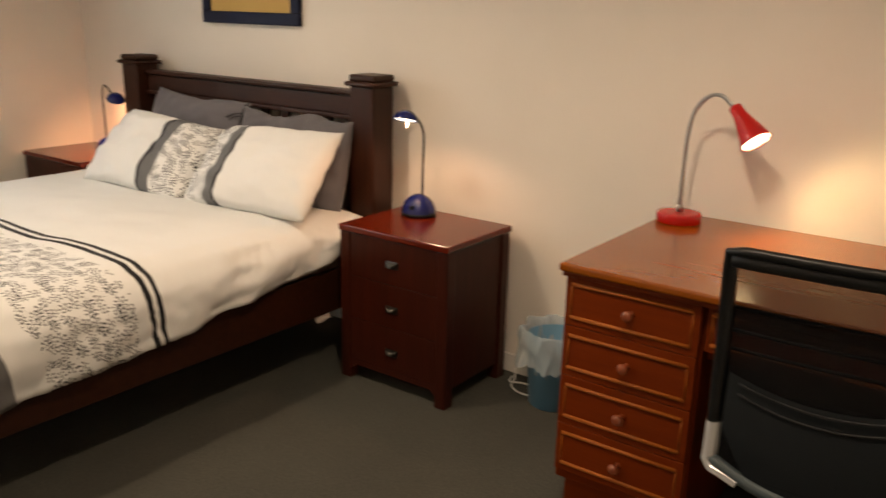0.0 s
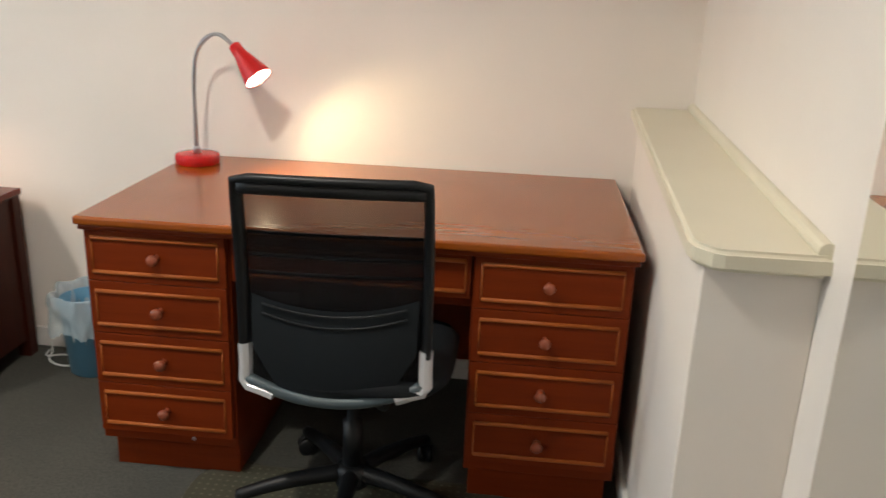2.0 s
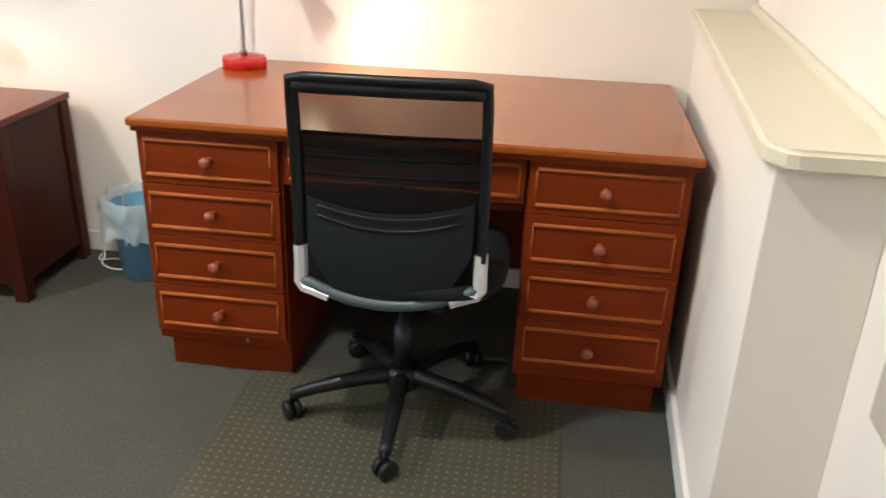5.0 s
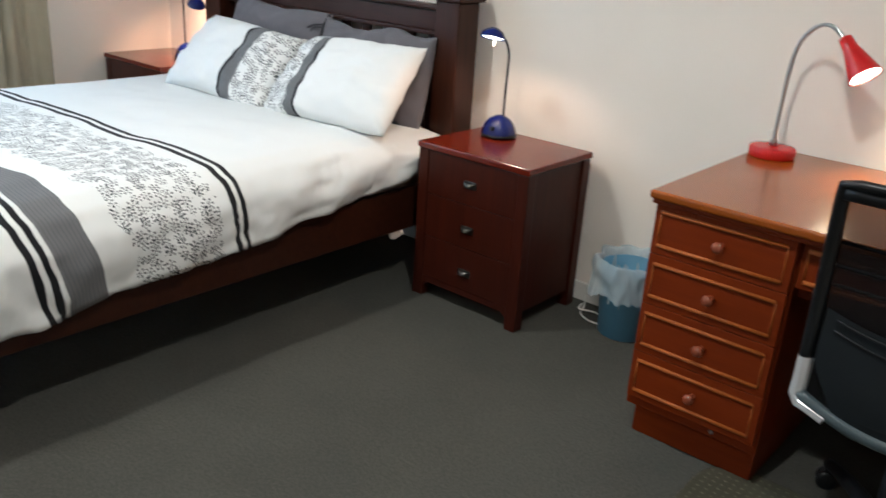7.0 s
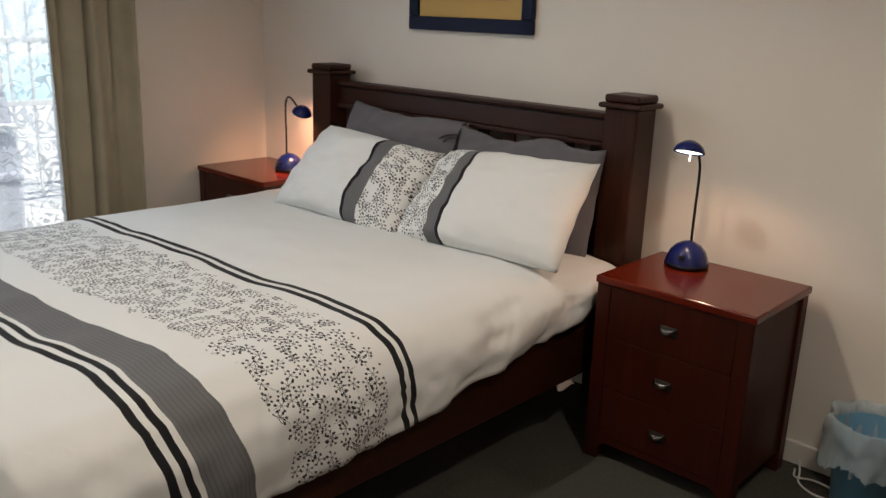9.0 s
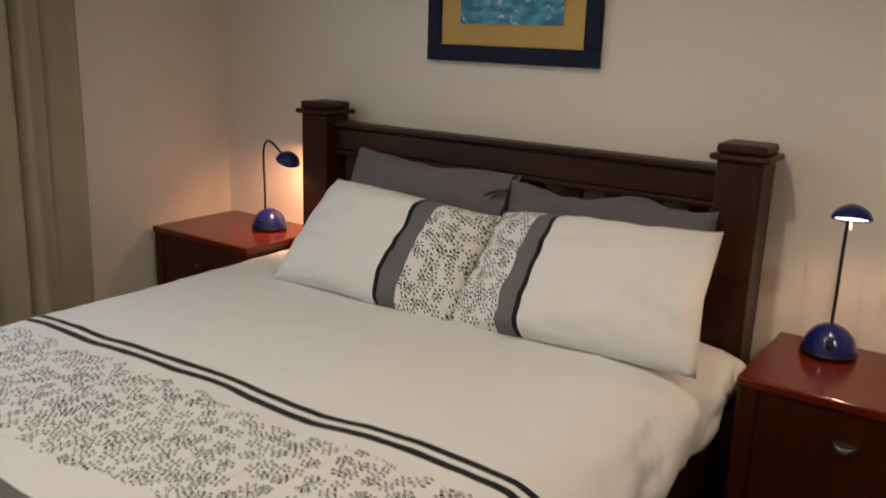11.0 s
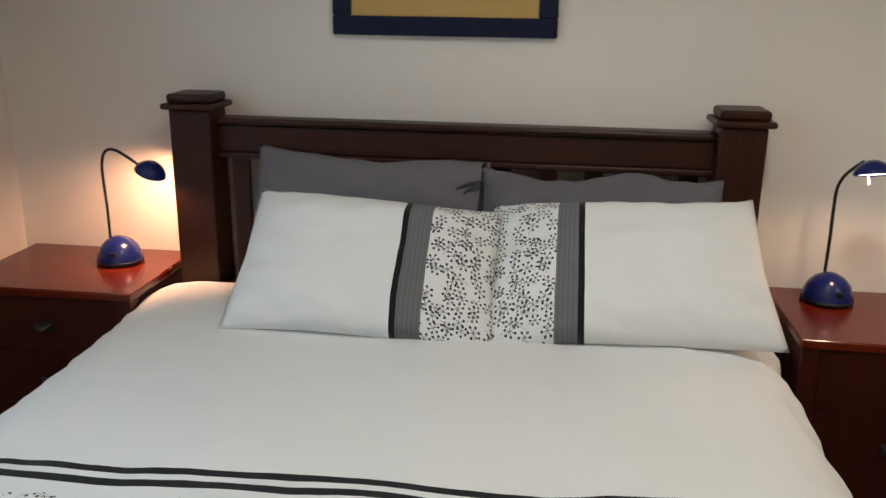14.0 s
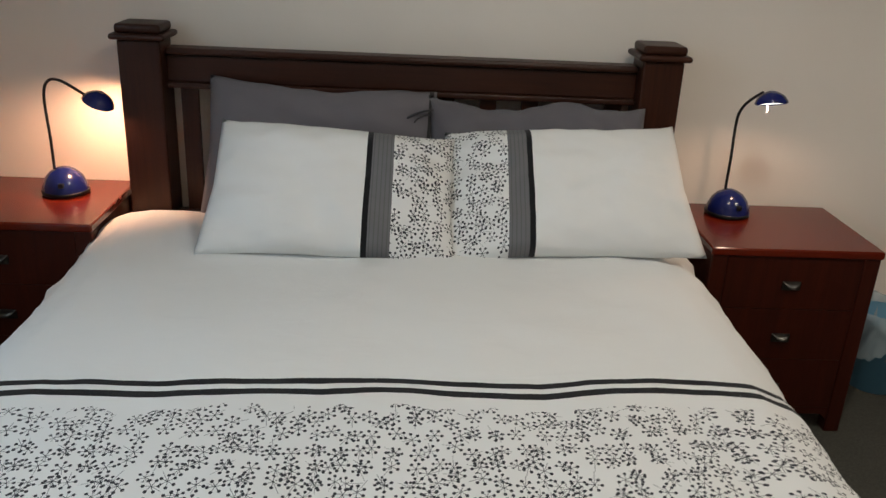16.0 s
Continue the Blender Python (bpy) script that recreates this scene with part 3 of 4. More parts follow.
def duvet():
    y0, y1 = -0.20, -2.205
    prof = [(-0.850, 0.0), (-0.860, 0.08), (-0.848, 0.155), (-0.803, 0.215), (-0.730, 0.246), (-0.62, 0.255)]

    def fn(u, v):
        y = y0 + (y1 - y0) * v
        s = (u - 0.5) * 2
        side, a = (-1 if s < 0 else 1), abs(s)
        hem = float(np.interp(-y, HEM_Y, HEM_Z)) + 0.005 * math.sin(v * 19 + side) + 0.003 * math.sin(v * 51)
        top = 0.592 + 0.016 * math.sin(v * 2.6)
        if a > 0.62:
            q = (1 - a) / 0.38 * (len(prof) - 1)
            i = min(int(q), len(prof) - 2)
            t = q - i
            px = prof[i][0] + (prof[i + 1][0] - prof[i][0]) * t
            pz = prof[i][1] + (prof[i + 1][1] - prof[i][1]) * t
            f = pz / 0.255
            z = hem + (top - hem) * f
            x = -px * side
            down = 1 - f
            crease = 1.5 * math.sin(v * 40 + 3.0 * noise.noise(Vector((v * 5, side * 3, 0.3))) + 6.0 * f) * 0.010
            x += side * (crease * down * (0.4 + 0.6 * max(0, noise.noise(Vector((v * 4, 2.0, side))) + 0.5)) + 0.012 * fold(f * 2, y * 2) + 0.010 * (0.5 - abs(noise.noise(Vector((v * 13 + f * 2.5, f * 1.8, side * 7.0))))) * (1 - f * 0.7))
            ridge = 1 - 2 * abs(noise.noise(Vector((y * 9 + f * 2.2, f * 1.6 - y * 2, side * 5.0))))
            fine = 1 - 2 * abs(noise.noise(Vector((y * 21 - f * 3.0, f * 2.4, side * 9.0 + 2))))
            x += side * (0.010 * ridge + 0.005 * fine) * min(1.0, 1.5 * down + 0.15)
            if side > 0:
                x += 0.024 * max(0.0, v - 0.30) - 0.002
            z += 0.008 * fold(x, y)
        else:
            x = a / 0.62 * 0.62 * side
            z = top + 0.008 * (1 - (a / 0.62) ** 2) + 0.020 * fold(x, y)
            z += 0.006 * max(0.0, (v - 0.76) / 0.24) * math.sin(x * 34 + 2.5 * noise.noise(Vector((x * 4, v * 6, 0.2))))
        if v > 0.97:
            z -= (v - 0.97) / 0.03 * 0.05
        if v < 0.03:
            z -= (0.03 - v) / 0.03 * 0.02
        return (DUVET_X + x, y, z)

    def skew(u, v):
        """The print does not lie square: it drifts to the foot on the window side."""
        q = min(1.0, max(0.0, (v - 0.50) / 0.25))
        across = (u - 0.5) * 2
        head, foot = float(np.interp(across, ACROSS, HEAD_DRIFT)), float(np.interp(across, ACROSS, FOOT_DRIFT))
        return head * (1 - q) + foot * q

    return sheet(120, 230, fn, lambda u, v: ((u - 0.5) * 2.3, -(y0 + (y1 - y0) * v) + 0.010 * noise.noise(Vector((u * 9, v * 9, 0.5))) + skew(u, v)))


dv = part("duvet", duvet(), M_DUVET, smooth=True)
tagged(dv, "white duvet with black stripes, grey band and sprig print", "duvet")
sol = dv.modifiers.new("thick", "SOLIDIFY")
sol.thickness, sol.offset = 0.012, -1.0


def pillow(name, w, h, t, m, material, label, seed, slump=0.0, sag=0.09, taper=0.02):
    bm = bmesh.new()
    for side in (1, -1):
        def fn(u, v, side=side):
            a, b = (u - 0.5) * 2, (v - 0.5) * 2
            puff = max(0.0, (1 - abs(a) ** 3.0) * (1 - abs(b) ** 2.6)) ** 0.55
            pinch = 1 - 0.045 * (1 - abs(b)) * abs(a) ** 6
            pinch2 = 1 - sag * (1 - abs(a) ** 2) * abs(b) ** 6
            x, y = a * w / 2 * pinch * (1 - taper * b), b * h / 2 * pinch2
            wr = 0.014 * noise.noise(Vector((a * 2.2 + seed, b * 2.6, side))) + 0.010 * noise.noise(Vector((a * 6 + seed, b * 5, side * 2)))
            crease = 0.007 * abs(a) ** 2 * math.sin(b * 13 + 3 * a + seed) + 0.004 * math.sin(a * 9 + b * 5 + seed) * b * b
            edge = min(1.0, (1 - max(abs(a), abs(b))) * 6)
            y += slump * max(0.0, b) * (noise.noise(Vector((a * 1.7 + seed, 0.3, 0.7))) + 0.4 * noise.noise(Vector((a * 4 + seed, 0.9, 0.2))) - 0.25)
            return (x, y, side * (t / 2 * puff) + (wr + crease) * edge + 0.012 * math.sin(a * 3 + seed) * abs(b))
        sheet(44, 34, fn, lambda u, v: ((u - 0.5) * w, (v - 0.5) * h), bm)
    bmesh.ops.remove_doubles(bm, verts=list(bm.verts), dist=0.0004)
    bmesh.ops.recalc_face_normals(bm, faces=list(bm.faces))
    ob = part(name, bm, material, smooth=True)
    ob.matrix_world = m
    return tagged(ob, label, "pillow", "pillows on the bed")


grey = pillow("pillow", 0.69, 0.43, 0.15, pose(-2.266, -0.225, 0.785, 74, 0, 0) @ pose(0, 0, 0, 0, 0, -2), M_GREYPIL_GAP, "dark grey cotton pillow propped against the headboard", 1.0, 0.014)
for line, wide in (([(-2.028, -0.232, 0.868), (-2.018, -0.236, 0.898), (-1.996, -0.236, 0.915), (-1.962, -0.228, 0.927), (-1.930, -0.214, 0.930)], 0.004),
                   ([(-2.000, -0.234, 0.868), (-1.982, -0.236, 0.903), (-1.958, -0.230, 0.914), (-1.932, -0.216, 0.917)], 0.0028)):
    bm = tube(smooth_line(line, 6), lambda t, w=wide: w * (0.35 + 0.65 * math.sin(math.pi * t) ** 0.5), 8)
    bmesh.ops.transform(bm, matrix=grey.matrix_world.inverted(), verts=list(bm.verts))
    part("piping", bm, M_PIPING, grey, "dark folded edge of the pillowcase", True)
pillow("pillow", 0.67, 0.43, 0.15, pose(-1.615, -0.225, 0.768, 74, -0.8, 0), M_GREYPIL, "dark grey cotton pillow propped against the headboard", 5.0, 0.045, 0.15)
pillow("pillow", 0.672, 0.405, 0.175, pose(-2.204, -0.496, 0.752, 48, 0.5, 2) @ pose(0, 0, 0, 0, 0, -3), M_PIL_L, "white pillow with black stripe, grey band and sprig print", 2.0, taper=0.03)
pillow("pillow", 0.702, 0.415, 0.19, pose(-1.558, -0.446, 0.758, 46.5, -0.5, -4) @ pose(0, 0, 0, 0, 0, 5), M_PIL_R, "white pillow with black stripe, grey band and sprig print", 9.0, taper=0.055)


# ---------------------------------------------------------------- bedside cabinets
def nightstand(at, label, w=0.512, d=0.410, h=0.616):
    ob = thing("nightstand", at, label, "bedside cabinet", "pair of bedside cabinets")
    for x in (-w / 2 + 0.005, w / 2 - 0.053):
        for y in (-d / 2 + 0.006, d / 2 - 0.054):
            part("leg", block((x, y, 0.0), (x + 0.048, y + 0.048, h - 0.024), 0.004), M_NIGHT_SHADED, ob)
    part("top", block((-w / 2, -d / 2, h - 0.024), (w / 2, d / 2, h), 0.005), M_NIGHT_TOP_LIT, ob)
    part("body", block((-w / 2 + 0.055, -d / 2 + 0.026, 0.075), (w / 2 - 0.055, d / 2 - 0.02, h - 0.025)), M_NIGHT_SHADED, ob)
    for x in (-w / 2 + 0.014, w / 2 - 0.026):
        part("side_panel", block((x, -d / 2 + 0.055, 0.065), (x + 0.012, d / 2 - 0.055, h - 0.025), 0.002), M_NIGHT_SHADED, ob)
    bm = bmesh.new()
    pts = [(-w / 2 + 0.051, 0.040), (-w / 2 + 0.075, 0.062), (w / 2 - 0.075, 0.062), (w / 2 - 0.051, 0.040), (w / 2 - 0.051, 0.085), (-w / 2 + 0.051, 0.085)]
    f = bm.faces.new([bm.verts.new((x, -d / 2 + 0.010, z)) for x, z in pts])
    ret = bmesh.ops.extrude_face_region(bm, geom=[f])
    bmesh.ops.translate(bm, verts=[v for v in ret["geom"] if isinstance(v, bmesh.types.BMVert)], vec=(0, 0.02, 0))
    bmesh.ops.recalc_face_normals(bm, faces=list(bm.faces))
    part("apron", bm, M_NIGHT_SHADED, ob)
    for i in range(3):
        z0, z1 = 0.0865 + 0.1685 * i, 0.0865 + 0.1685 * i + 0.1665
        dr = part("drawer", block((-w / 2 + 0.054, -d / 2 + 0.009, z0), (w / 2 - 0.054, -d / 2 + 0.030, z1), 0.0015), M_NIGHT_SHADED, ob)
        zc = (0.157, 0.328, 0.500)[i]
        y = -d / 2 + 0.009
        bm = block((-0.028, y - 0.003, zc - 0.014), (0.028, y, zc + 0.014), 0.003)
        part("handle_plate", bm, M_PEWTER, dr, "aged pewter cup handle")
        def cup(u, v):
            a, b = (u - 0.5) * math.pi, v * math.pi / 2
            return (0.026 * math.sin(a) * math.cos(b * 0.6), y - 0.003 - 0.018 * math.sin(b) * math.cos(a) ** 0.5 if math.cos(a) > 0 else y - 0.003, zc + 0.011 - 0.016 * (1 - math.cos(b)))
        part("handle", sheet(14, 6, cup), M_PEWTER, dr, "aged pewter cup handle", smooth=True)
    return ob


nightstand((-0.862, -0.260, 0), "mahogany bedside cabinet with three drawers, beside the bed")
nightstand((-3.160, -0.229, 0), "mahogany bedside cabinet with three drawers, near the curtain", 0.548, 0.425)


def bedside_lamp(at, head, label, tilt, bend):
    """Dome base, thin bent neck and a shallow dome shade over a glowing disc."""
    ob = thing("bedside_lamp", at, label, "table lamp", "pair of bedside lamps")
    hx, hy, hz = head
    n = Vector((hx, hy, 0)).normalized()
    part("base", lathe([(0.064, 0.0), (0.068, 0.006), (0.068, 0.014), (0.065, 0.030), (0.056, 0.052), (0.040, 0.070), (0.020, 0.081), (0.004, 0.085)], 32), M_BLUE, ob, smooth=True)
    part("base_ring", lathe([(0.0685, 0.003), (0.0700, 0.006), (0.0700, 0.012), (0.0685, 0.015)], 32), M_BLACK, ob, smooth=True)
    s = Vector((-0.030 * n.x, -0.030 * n.y, 0.070))
    part("switch", block((0.004, -0.0685, 0.034), (0.020, -0.052, 0.048), 0.003), M_BLACK, ob, "small black push switch")
    line = smooth_line([s, s + Vector((0, 0, 0.10)), s + Vector((-0.004 * n.x, -0.004 * n.y, 0.225)), s + n * 0.014 + Vector((0, 0, bend[0])), s + n * 0.055 + Vector((0, 0, bend[1])), Vector((hx, hy, hz)) - n * 0.045 + Vector((0, 0, 0.008))], 8)
    part("neck", tube(line, 0.0045, 10), M_BLACK, ob, smooth=True)
    m = Matrix.Translation((hx, hy, hz)) @ Matrix.Rotation(radians(tilt), 4, Vector((-n.y, n.x, 0)))
    out = [(0.047, -0.015), (0.046, -0.010), (0.039, 0.003), (0.027, 0.013), (0.013, 0.020), (0.002, 0.022)]
    shade = part("shade", lathe(out + [(r - 0.003 if r > 0.01 else 0.001, z - 0.003) for r, z in reversed(out)], 28, m=m, cap=False), M_BLUE, ob, smooth=True)
    part("reflector", lathe([(0.043, -0.012), (0.036, -0.001), (0.025, 0.008), (0.002, 0.014)], 28, m=m, cap=False), M_LAMP_WHITE, shade, "white reflector inside the shade", True)
    # Added emissive disc imitates the white reflector lit by its bulb.
    part("lit_disc", lathe([(0.041, -0.0125), (0.039, -0.0145), (0.002, -0.0155)], 28, m=m), M_LIT_DISC, shade, "glowing disc standing in for the lit underside of the shade", True)
    part("pin", lathe([(0.002, -0.040), (0.0028, -0.038), (0.0028, -0.016)], 10, m=m @ Matrix.Translation((-0.02 * n.x, -0.02 * n.y, 0))), M_LAMP_WHITE, shade, "thin white pin", True)
    return ob


bedside_lamp((-0.973, -0.160, 0.616), (0.024, -0.116, 0.400), "cobalt blue bedside lamp, lit, on the cabinet", -17, (0.272, 0.308))
bedside_lamp((-3.058, -0.165, 0.616), (0.142, -0.028, 0.305), "cobalt blue bedside lamp, lit, lighting the wall", 24, (0.274, 0.279))


# ---------------------------------------------------------------- desk
desk = thing("desk", (0.70, -0.405, 0), "cherry wood pedestal desk with eight beaded drawers", "desk")
D0 = Vector((-0.70, 0.405, 0))


def dp(name, bm, material, parent=None, label="", smooth=False):
    bmesh.ops.translate(bm, verts=list(bm.verts), vec=D0)
    return part(name, bm, material, parent or desk, label, smooth)


def bead_frame(x0, x1, z0, z1, y, r=0.006):
    bm = bmesh.new()
    for a, b in (((x0, y, z0), (x1, y, z0)), ((x1, y, z0), (x1, y, z1)), ((x1, y, z1), (x0, y, z1)), ((x0, y, z1), (x0, y, z0))):
        # Uprights drawn thinner to imitate the light they do not catch.
        tube([a, b], r if a[2] == b[2] else r * 0.4, 8, bm)
    return bm


FRONT = -0.762
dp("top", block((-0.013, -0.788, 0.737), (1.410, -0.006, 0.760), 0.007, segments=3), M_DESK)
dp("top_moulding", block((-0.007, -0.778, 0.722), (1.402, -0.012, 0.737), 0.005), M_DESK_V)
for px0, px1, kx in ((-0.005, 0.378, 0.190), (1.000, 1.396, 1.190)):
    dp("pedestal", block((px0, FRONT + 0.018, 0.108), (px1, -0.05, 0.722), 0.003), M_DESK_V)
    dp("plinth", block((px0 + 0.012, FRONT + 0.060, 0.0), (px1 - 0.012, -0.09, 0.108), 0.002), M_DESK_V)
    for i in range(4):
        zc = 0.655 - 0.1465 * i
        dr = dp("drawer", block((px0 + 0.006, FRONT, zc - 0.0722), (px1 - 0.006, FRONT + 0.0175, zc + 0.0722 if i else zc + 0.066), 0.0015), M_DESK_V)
        dp("bead", bead_frame(px0 + 0.024, px1 - 0.026, zc - 0.048, zc + 0.045, FRONT - 0.001, 0.0055), M_BEAD, dr, "beaded moulding, paler tone partly a painted highlight", True)
        m = Matrix.Translation((kx, FRONT, zc)) @ Matrix.Rotation(radians(90), 4, "X")
        dp("knob", lathe([(0.010, 0.0), (0.008, 0.006), (0.007, 0.012), (0.013, 0.019), (0.016, 0.026), (0.013, 0.032), (0.005, 0.035)], 20, m=m), M_BRASS_WOOD, dr, "turned wooden knob", True)
dp("lock", lathe([(0.006, 0.0), (0.006, 0.002), (0.002, 0.003)], 14, m=Matrix.Translation((0.254, FRONT + 0.0165, 0.126)) @ Matrix.Rotation(radians(90), 4, "X")), M_STEEL, None, "small steel lock", True)
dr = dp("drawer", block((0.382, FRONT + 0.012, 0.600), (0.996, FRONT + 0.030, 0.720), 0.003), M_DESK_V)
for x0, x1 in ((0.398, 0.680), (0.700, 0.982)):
    dp("bead", bead_frame(x0, x1, 0.620, 0.700, FRONT + 0.011), M_BEAD, dr, "beaded moulding, paler tone partly a painted highlight", True)
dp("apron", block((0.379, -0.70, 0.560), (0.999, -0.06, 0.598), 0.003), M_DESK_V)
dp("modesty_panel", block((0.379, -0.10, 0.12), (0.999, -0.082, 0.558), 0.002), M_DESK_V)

# red desk lamp
lampo = thing("desk_lamp", (0.060, -0.132, 0.760), "red desk lamp, lit, with a bent steel gooseneck", "desk lamp")
part("base", lathe([(0.066, 0.0), (0.070, 0.003), (0.070, 0.026), (0.067, 0.031), (0.058, 0.033), (0.014, 0.034)], 40), M_RED, lampo, smooth=True)
part("collar", lathe([(0.012, 0.033), (0.012, 0.050), (0.008, 0.056)], 16), M_STEEL, lampo, smooth=True)
part("cord", tube(smooth_line([(-0.02, 0.03, 0.03), (-0.035, 0.04, 0.06), (-0.012, 0.02, 0.085), (0.004, 0.008, 0.10)], 6), 0.0018, 6), M_CABLE, lampo, "thin white cord", True)
tip = Vector((0.152, -0.03, 0.372))
neck = smooth_line([(0, 0, 0.04), (0.000, 0, 0.15), (0.003, -0.002, 0.27), (0.018, -0.006, 0.350), (0.055, -0.013, 0.398), (0.100, -0.020, 0.408), tip], 10)
bm = tube(neck, lambda t: 0.0062 + 0.0006 * math.sin(t * 400), 10)
part("gooseneck", bm, M_STEEL, lampo, smooth=True)
way = Vector((0.088, -0.034, -0.096)).normalized()
m = Matrix.Translation(tip - way * 0.012) @ way.to_track_quat("Z", "Y").to_matrix().to_4x4()
out = [(0.014, 0.0), (0.019, 0.004), (0.021, 0.035), (0.027, 0.058), (0.036, 0.090), (0.046, 0.128), (0.047, 0.132)]
shade = part("shade", lathe(out + [(r - 0.0025, z) for r, z in reversed(out)], 32, m=m, cap=False), M_RED, lampo, "red enamel conical shade", True)
part("shade_cap", lathe([(0.004, -0.004), (0.012, -0.001), (0.0145, 0.002)], 20, m=m), M_RED, shade, smooth=True)
part("reflector", lathe([(0.022, 0.055), (0.032, 0.090), (0.0425, 0.129)], 32, m=m, cap=False), M_LAMP_WHITE, shade, "white inside of the shade", True)
part("bulb", lathe([(0.010, 0.062), (0.026, 0.085), (0.036, 0.108), (0.036, 0.122), (0.026, 0.129), (0.006, 0.132)], 24, m=m), M_BULB_WARM, shade, "lit reflector bulb", True)

# ---------------------------------------------------------------- office chair
chair = thing("office_chair", (0.730, -0.825, 0), "black office chair with mesh back on castors", "office chair")
SX, SY = -0.020, 0.022
hub = part("hub", lathe([(0.045, 0.075), (0.048, 0.09), (0.045, 0.125), (0.030, 0.135)], 24, m=Matrix.Translation((SX, SY, 0))), M_BLACK, chair, smooth=True)
part("gas_lift", lathe([(0.026, 0.13), (0.026, 0.26), (0.016, 0.262), (0.016, 0.41)], 20, m=Matrix.Translation((SX, SY, 0))), M_BLACK, chair, smooth=True)
for i in range(5):
    a = radians(-88 + 72 * i)
    c, s = math.cos(a), math.sin(a)
    line = [(SX + c * q, SY + s * q, z) for q, z in ((0.03, 0.108), (0.12, 0.104), (0.22, 0.090), (0.30, 0.072))]
    lg = part("leg", tube(smooth_line(line, 5), lambda t: 0.024 - 0.008 * t, 10), M_BLACK, chair, smooth=True)
    castor = part("castor", lathe([(0.006, 0.045), (0.006, 0.075)], 10, m=Matrix.Translation((SX + c * 0.3, SY + s * 0.3, 0))), M_BLACK, chair, smooth=True)
    t = a + radians(50 + 37 * i)
    for off in (-0.013, 0.013):
        m = Matrix.Translation((SX + c * 0.3 + off * math.cos(t), SY + s * 0.3 + off * math.sin(t), 0.027)) @ Matrix.Rotation(t, 4, "Z") @ Matrix.Rotation(radians(90), 4, "Y")
        part("wheel", lathe([(0.020, -0.009), (0.0265, -0.006), (0.0265, 0.006), (0.020, 0.009)], 20, m=m), M_BLACK, castor, smooth=True)
part("mechanism", block((-0.09, -0.14, 0.395), (0.09, 0.12, 0.435), 0.012), M_BLACK, chair)


def seat_pad():
    def fn(u, v):
        a, b = (u - 0.5) * 2, (v - 0.5) * 2
        r = (abs(a) ** 4 + abs(b) ** 4) ** 0.25
        q = max(abs(a), abs(b))
        f = q / r if r > 1e-6 else 1
        return (a * f * 0.245, b * f * 0.235 + 0.0, 0.0)
    bm = bmesh.new()
    for side in (1, -1):
        def g(u, v, side=side):
            x, y, _ = fn(u, v)
            e = max(abs(u - 0.5), abs(v - 0.5)) * 2
            z = 0.475 + side * 0.036 * (1 - e ** 6) ** 0.5 - (0.02 * max(0, (v - 0.75) * 4) ** 2)
            return (x, y, z)
        sheet(24, 24, g, None, bm)
    bmesh.ops.remove_doubles(bm, verts=list(bm.verts), dist=0.0005)
    bmesh.ops.recalc_face_normals(bm, faces=list(bm.faces))
    return bm


part("seat", seat_pad(), M_BLACK_SOFT, chair, "black padded fabric seat", True)


def back_point(a, z):
    """A place on the backrest: a from -1 to 1 across, z up. It leans back and curves."""
    half = 0.201 - 0.002 * ((z - 0.52) / 0.48) + 0.004 * math.sin((z - 0.5) * 6)
    bulge = 0.045 * (1 - a * a) * (1 - 0.55 * (z - 0.5) / 0.5)
    y = -0.265 - 0.11 * (z - 0.5) - bulge * 0.35 + 0.035 * math.sin((z - 0.5) * 5.5)
    return Matrix.Rotation(radians(3.5), 3, "Z") @ Vector((a * half - 0.026, y + 0.055, z - 0.045 + 0.022 * max(0.0, (z - 0.55) / 0.43)))


frame_line = [back_point(-1, 0.60 + 0.38 * i / 12) for i in range(13)] + [back_point(-1 + 2 * i / 14, 0.985) for i in range(1, 14)] + [back_point(1, 0.98 - 0.38 * i / 12) for i in range(13)]
part("back_frame", tube(frame_line, 0.016, 10, flat=0.7), M_BLACK, chair, smooth=True)
part("top_bar", tube([back_point(-0.97 + 1.94 * i / 14, 0.968) for i in range(15)], 0.017, 10), M_BLACK, chair, smooth=True)
part("back_mesh", sheet(20, 24, lambda u, v: back_point((u - 0.5) * 1.94, 0.50 + 0.48 * v) + Vector((0, 0.004, 0))), M_MESH, chair, "see-through black mesh", True)
part("back_panel", sheet(20, 16, lambda u, v: back_point((u - 0.5) * 1.90, 0.52 + 0.345 * v) + Vector((0, 0.016, 0))), M_MESH, chair, "second denser layer of mesh", True)
for z in (0.865, 0.815, 0.775):
    part("mesh_band", tube([back_point(-0.93 + 1.86 * i / 14, z) + Vector((0, 0.010, 0)) for i in range(15)], 0.0045, 8), M_BLACK, chair, smooth=True)
low = [back_point(-1 + 2 * i / 20, 0.535 - 0.045 * (1 - (-1 + 2 * i / 20) ** 2)) for i in range(21)]
part("lower_bar", tube(low, 0.014, 10), M_GREY_BAR, chair, "slate grey curved bar", True)
pad = sheet(20, 12, lambda u, v: back_point((u - 0.5) * (1.25 + 0.55 * min(1.0, v * 2.2)), 0.515 + 0.215 * v - 0.030 * (1 - ((u - 0.5) * 2) ** 2)) + Vector((0, -0.002 - 0.010 * math.sin(v * 3.1), 0)))
part("lumbar_pad", pad, M_PAD, chair, "black lumbar pad behind the mesh", True)
for z, dip in ((0.712, 0.022), (0.690, 0.026)):
    part("pad_fold", tube([back_point(-0.78 + 1.56 * i / 16, z - dip * (1 - (-1 + 2 * i / 16) ** 2)) + Vector((0, -0.010, 0)) for i in range(17)], 0.0025, 8), M_BLACK, chair, smooth=True)
